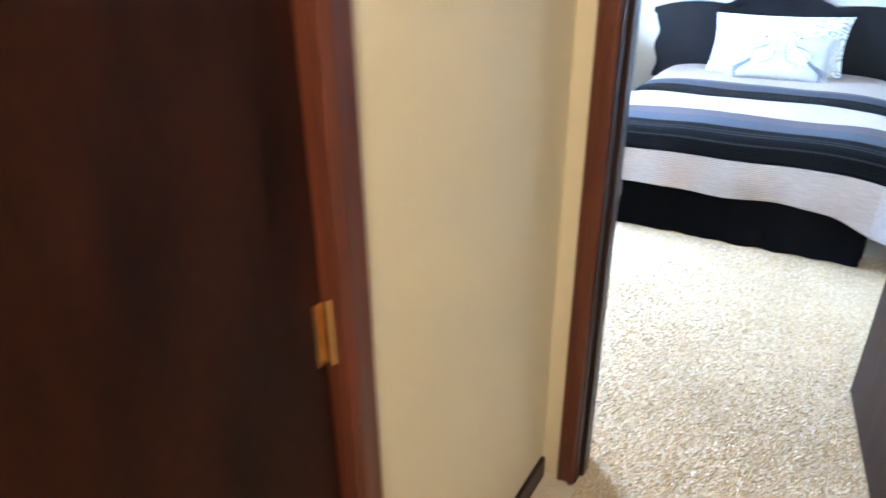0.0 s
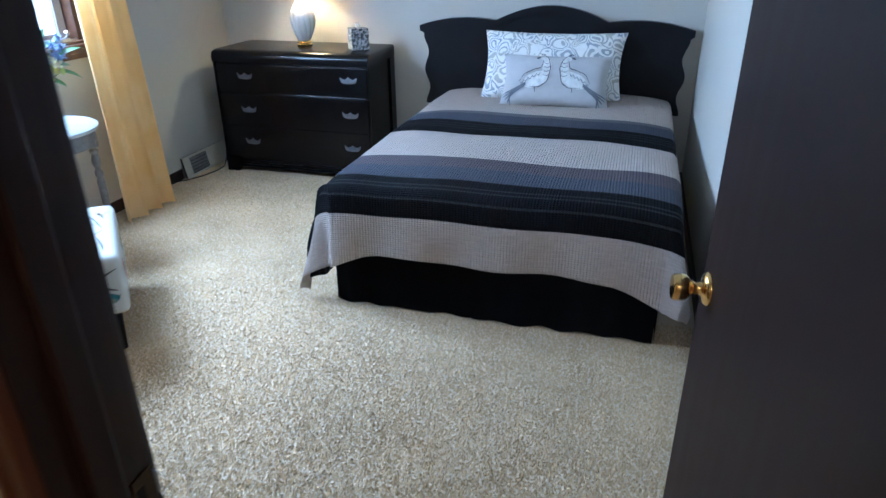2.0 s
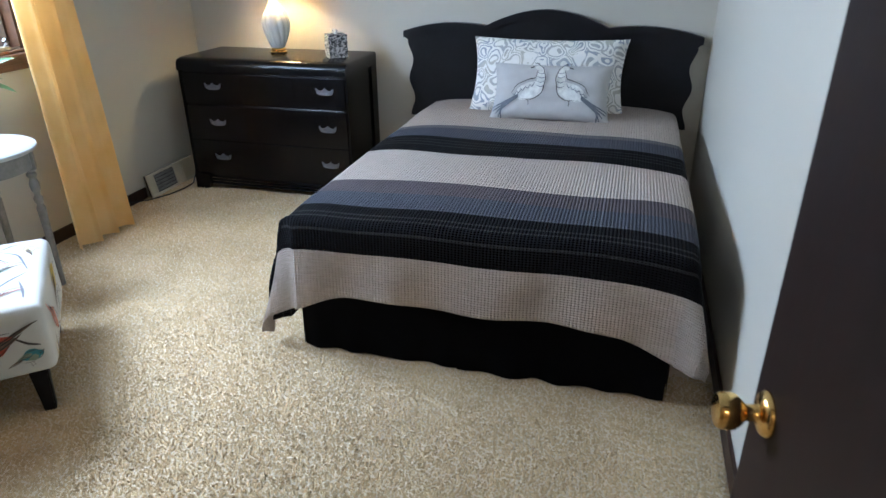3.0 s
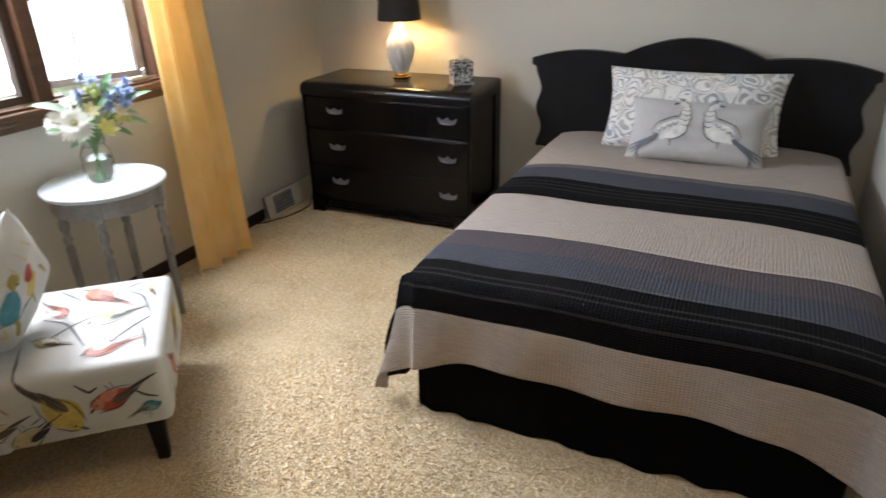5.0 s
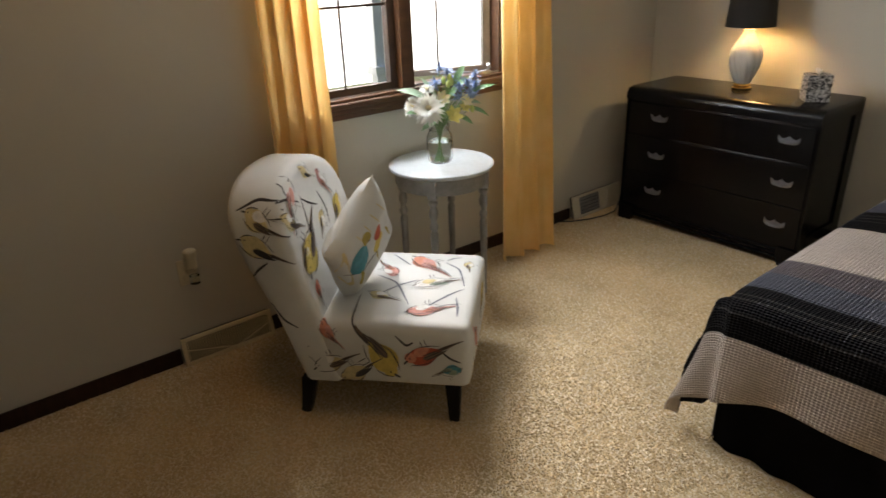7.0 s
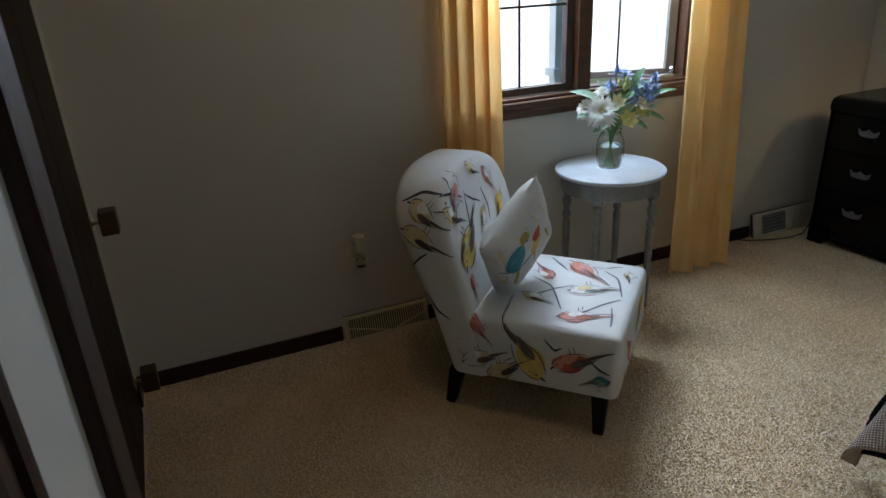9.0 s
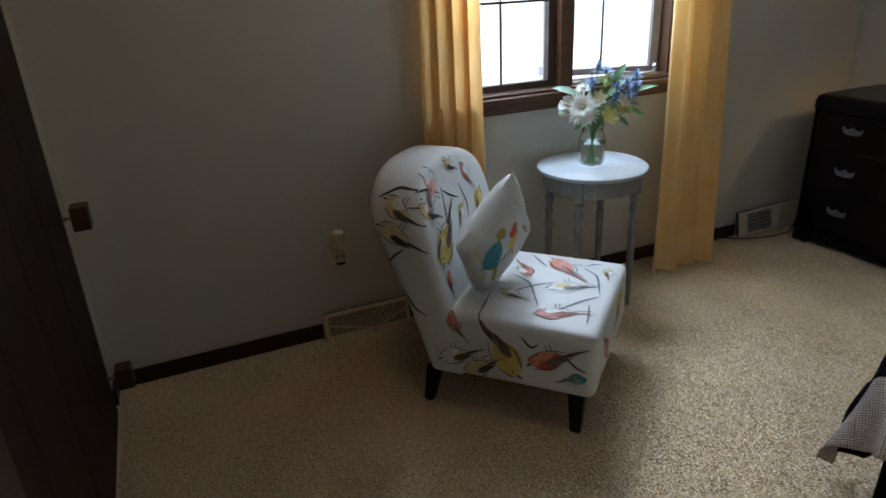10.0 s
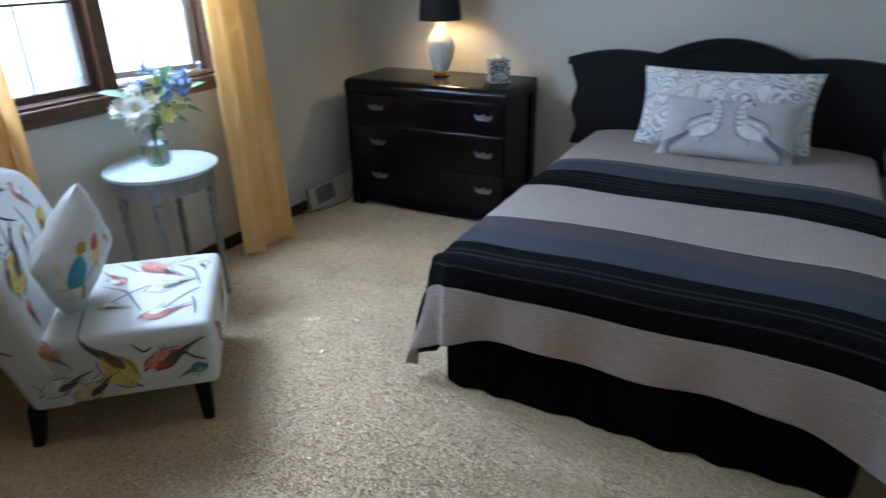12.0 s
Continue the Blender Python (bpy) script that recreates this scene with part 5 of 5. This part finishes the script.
def daisy(p, r, rows, mat, out_dir, label):
    bm = bmesh.new()
    ax = out_dir.normalized()
    sx = ax.orthogonal().normalized()
    sy = ax.cross(sx)
    for row in range(rows):
        n_ = 26 - row * 3
        for k in range(n_):
            a = 2 * math.pi * (k + 0.5 * row) / n_ + random.uniform(-0.08, 0.08)
            rad = r * (1 - 0.17 * row) * random.uniform(0.85, 1.12)
            d = sx * math.cos(a) + sy * math.sin(a)
            petal(bm, p + d * r * 0.1, p + d * rad + ax * (0.02 + r * 0.22 * row) * 0.8 - UP * 0.004, r * 0.16, 0.12, ax)
    fl = part("flower", bm, mat, bq, label, smooth=True)
    part("heart", lathe([(r * 0.14, -0.006), (r * 0.20, 0.002), (r * 0.15, r * 0.10), (r * 0.05, r * 0.15)], 12, at=p + ax * (0.012 + 0.12 * r)), PETALC, fl, smooth=True)
    stem_to(p)


random.seed(4)
daisy(spot(-0.052, 0.075, 0.045), 0.078, 4, PETALW, spot(-0.35, 0.35, 0.9), "white chrysanthemum")
daisy(spot(-0.10, 0.085, 0.01), 0.052, 3, PETALW, spot(-0.7, 0.4, 0.4), "white chrysanthemum")
daisy(spot(-0.045, 0.145, 0.0), 0.034, 3, PETALW, spot(-0.2, 0.8, 0.5), "white chrysanthemum")
for a, b, c, r in ((0.005, 0.115, 0.05, 0.034), (0.045, 0.040, 0.065, 0.042), (0.105, 0.100, 0.055, 0.034), (0.10, 0.07, 0.05, 0.028)):
    bm = bmesh.new()
    p = spot(a, b, c)
    ax = spot(0.2, 0.45, 0.8).normalized()
    sx = ax.orthogonal().normalized()
    sy = ax.cross(sx)
    for k in range(6):
        d = sx * math.cos(k * math.pi / 3 + a * 40) + sy * math.sin(k * math.pi / 3 + a * 40)
        petal(bm, p, p + d * r + ax * r * 0.45, r * 0.62, -0.12, ax)
    fl = part("flower", bm, PETALC if b > 0.09 else PETALY, bq, "pale yellow lily", smooth=True)
    for k in range(4):
        part("stamen", tube([p, p + ax * r * 0.7 + sx * 0.006 * (k - 1.5)], 0.0012, 5), PETALY, fl)
    stem_to(p)
for a, b, c in ((0.01, 0.235, 0.0), (0.155, 0.195, 0.02), (0.085, 0.150, 0.03), (0.125, 0.125, 0.05), (-0.015, 0.175, 0.02), (0.15, 0.115, 0.02), (0.10, 0.195, -0.02), (0.075, 0.115, 0.045), (0.06, 0.18, -0.01), (0.12, 0.165, 0.03), (0.045, 0.215, 0.0), (0.165, 0.155, 0.0)):
    p = spot(a, b, c)
    bm = bmesh.new()
    for k in range(34):
        d = Vector((random.gauss(0, 1), random.gauss(0, 1), random.gauss(0.35, 0.8))).normalized()
        petal(bm, p + d * 0.006, p + d * random.uniform(0.022, 0.038), 0.0062, 0.05)
    fl = part("thistle", bm, BLUE, bq, "spiky blue sea holly")
    part("cone", lathe([(0.004, -0.010), (0.010, -0.004), (0.010, 0.006), (0.003, 0.014)], 10, at=p), BLUE, fl, smooth=True)
    stem_to(p, 0.0018)
for a, b, c in ((0.02, 0.185, 0.02), (0.045, 0.195, 0.025), (0.035, 0.17, 0.04), (0.055, 0.175, 0.02), (0.13, 0.06, 0.06)):
    p = spot(a, b, c)
    part("bud", lathe([(0.003, -0.014), (0.009, -0.006), (0.010, 0.004), (0.006, 0.014), (0.002, 0.018)], 12, at=p), BUD, bq, "green flower bud", smooth=True)
    stem_to(p, 0.0016)
for (a, b, c), (a2, b2, c2), w, mt in (((-0.05, 0.11, 0.0), (-0.175, 0.16, 0.0), 0.045, LEAFPALE), ((-0.06, 0.05, 0.03), (-0.155, 0.065, 0.05), 0.03, LEAF), ((0.12, 0.11, 0.0), (0.255, 0.150, 0.0), 0.026, LEAF),
                                      ((0.10, 0.07, 0.03), (0.21, 0.02, 0.05), 0.028, LEAF), ((0.06, 0.04, 0.04), (0.13, -0.005, 0.07), 0.03, LEAF), ((-0.02, 0.02, 0.04), (-0.095, -0.01, 0.07), 0.03, LEAF),
                                      ((0.07, 0.16, 0.0), (0.125, 0.245, -0.01), 0.032, LEAF), ((0.0, 0.10, -0.03), (-0.06, 0.20, -0.05), 0.03, LEAFPALE), ((0.05, 0.1, -0.03), (0.16, 0.19, -0.07), 0.03, LEAF),
                                      ((0.02, 0.06, -0.03), (0.05, 0.13, -0.12), 0.035, LEAF), ((-0.03, 0.05, -0.02), (-0.10, 0.10, -0.09), 0.035, LEAF), ((0.09, 0.09, 0.02), (0.17, 0.08, 0.06), 0.03, LEAFPALE)):
    bm = bmesh.new()
    petal(bm, spot(a, b, c), spot(a2, b2, c2), w, 0.10, NEAR * 0.6 + UP)
    part("leaf", bm, mt, bq, "long green leaf", smooth=True)
    stem_to(spot(a, b, c), 0.0016)


# ---- carpet pile ----
def pile_material():
    m, nt, b = nodes_of("beige_carpet_yarn")
    g = nt.nodes.new("ShaderNodeNewGeometry")
    tc = nt.nodes.new("ShaderNodeTexCoord")
    nz = node(nt, "ShaderNodeTexNoise", Scale=3.2, Detail=4.0, Roughness=0.65)
    link(nt, tc.outputs["Object"], nz.inputs["Vector"])
    mx = nt.nodes.new("ShaderNodeMath")
    mx.operation = "MULTIPLY_ADD"
    link(nt, g.outputs["Random Per Island"], mx.inputs[0])
    mx.inputs[1].default_value = 0.35
    link(nt, nz.outputs[0], mx.inputs[2])
    r = ramp(nt, mx.outputs[0], [(0.35, (0.43, 0.31, 0.17)), (0.95, (0.65, 0.495, 0.30))])
    link(nt, r.outputs[0], b.inputs["Base Color"])
    b.inputs["Roughness"].default_value = 0.95
    b.inputs["Specular IOR Level"].default_value = 0.15
    return m


def carpet_pile():
    rng = np.random.default_rng(3)
    step = 0.0084
    gx, gy = np.meshgrid(np.arange(0.02, 3.385, step), np.arange(-4.95, -0.03, step))
    p = np.stack([gx.ravel(), gy.ravel()], 1) + rng.uniform(-0.004, 0.004, (gx.size, 2))
    x, y = p[:, 0], p[:, 1]
    keep = ~((x > 1.93) & (y > -1.95)) & ~((x > 0.25) & (x < 1.32) & (y > -0.45))
    keep &= (y > -4.25) | ((x > 2.5) & (x < 3.29))
    keep &= ~((y < -4.03) & (x > 2.22) & (x < 2.5)) & ~((y < -4.03) & (x > 3.28))
    p = p[keep]
    n_ = len(p)
    # tufts lean together into uneven clumps two or three centimetres wide
    cell = 0.025
    jit = rng.uniform(0.05, 0.95, (150, 220, 2))
    tall = rng.uniform(0.0, 1.0, (150, 220))
    ci = np.floor((p - (-0.1, -5.1)) / cell).astype(int)
    best, mid, lift = np.full(n_, 9.0), np.zeros((n_, 2)), np.zeros(n_)
    for dx in (-1, 0, 1):
        for dy in (-1, 0, 1):
            c = ci + (dx, dy)
            q = (c + jit[c[:, 0], c[:, 1]]) * cell + (-0.1, -5.1)
            d = np.hypot(*(q - p).T)
            near = d < best
            best[near], mid[near], lift[near] = d[near], q[near], tall[c[:, 0], c[:, 1]][near]
    a = np.arctan2(mid[:, 1] - p[:, 1], mid[:, 0] - p[:, 0]) + rng.uniform(-1.3, 1.3, n_)
    ln, w = rng.uniform(0.003, 0.009, n_), rng.uniform(0.0048, 0.0068, n_)
    h = rng.uniform(0.006, 0.009, n_) + lift * 0.0045 - np.minimum(best, 0.022) * 0.17
    tip = np.stack([p[:, 0] + np.cos(a) * ln, p[:, 1] + np.sin(a) * ln, h], 1)
    base = []
    for k in range(4):
        th = a + math.pi / 4 + k * math.pi / 2
        base.append(np.stack([p[:, 0] + np.cos(th) * w, p[:, 1] + np.sin(th) * w, np.full(n_, -0.002)], 1))
    v = np.concatenate(base + [tip], 0)
    i = np.arange(n_)
    tris = np.concatenate([np.stack([k * n_ + i, ((k + 1) % 4) * n_ + i, 4 * n_ + i], 1) for k in range(4)], 0)
    me = bpy.data.meshes.new("carpet_pile")
    me.vertices.add(len(v))
    me.vertices.foreach_set("co", v.astype(np.float32).ravel())
    loops = tris.ravel()
    me.loops.add(len(loops))
    me.loops.foreach_set("vertex_index", loops.astype(np.int32))
    starts = np.arange(len(tris)) * 3
    me.polygons.add(len(starts))
    me.polygons.foreach_set("loop_start", starts.astype(np.int32))
    me.update(calc_edges=True)
    me.validate()
    me.polygons.foreach_set("use_smooth", np.ones(len(starts), dtype=bool))
    me.materials.append(pile_material())
    return tagged(new("carpet_pile", me), "deep beige shag carpet pile over the whole bedroom floor", "carpet", kind="stuff")


carpet_pile()
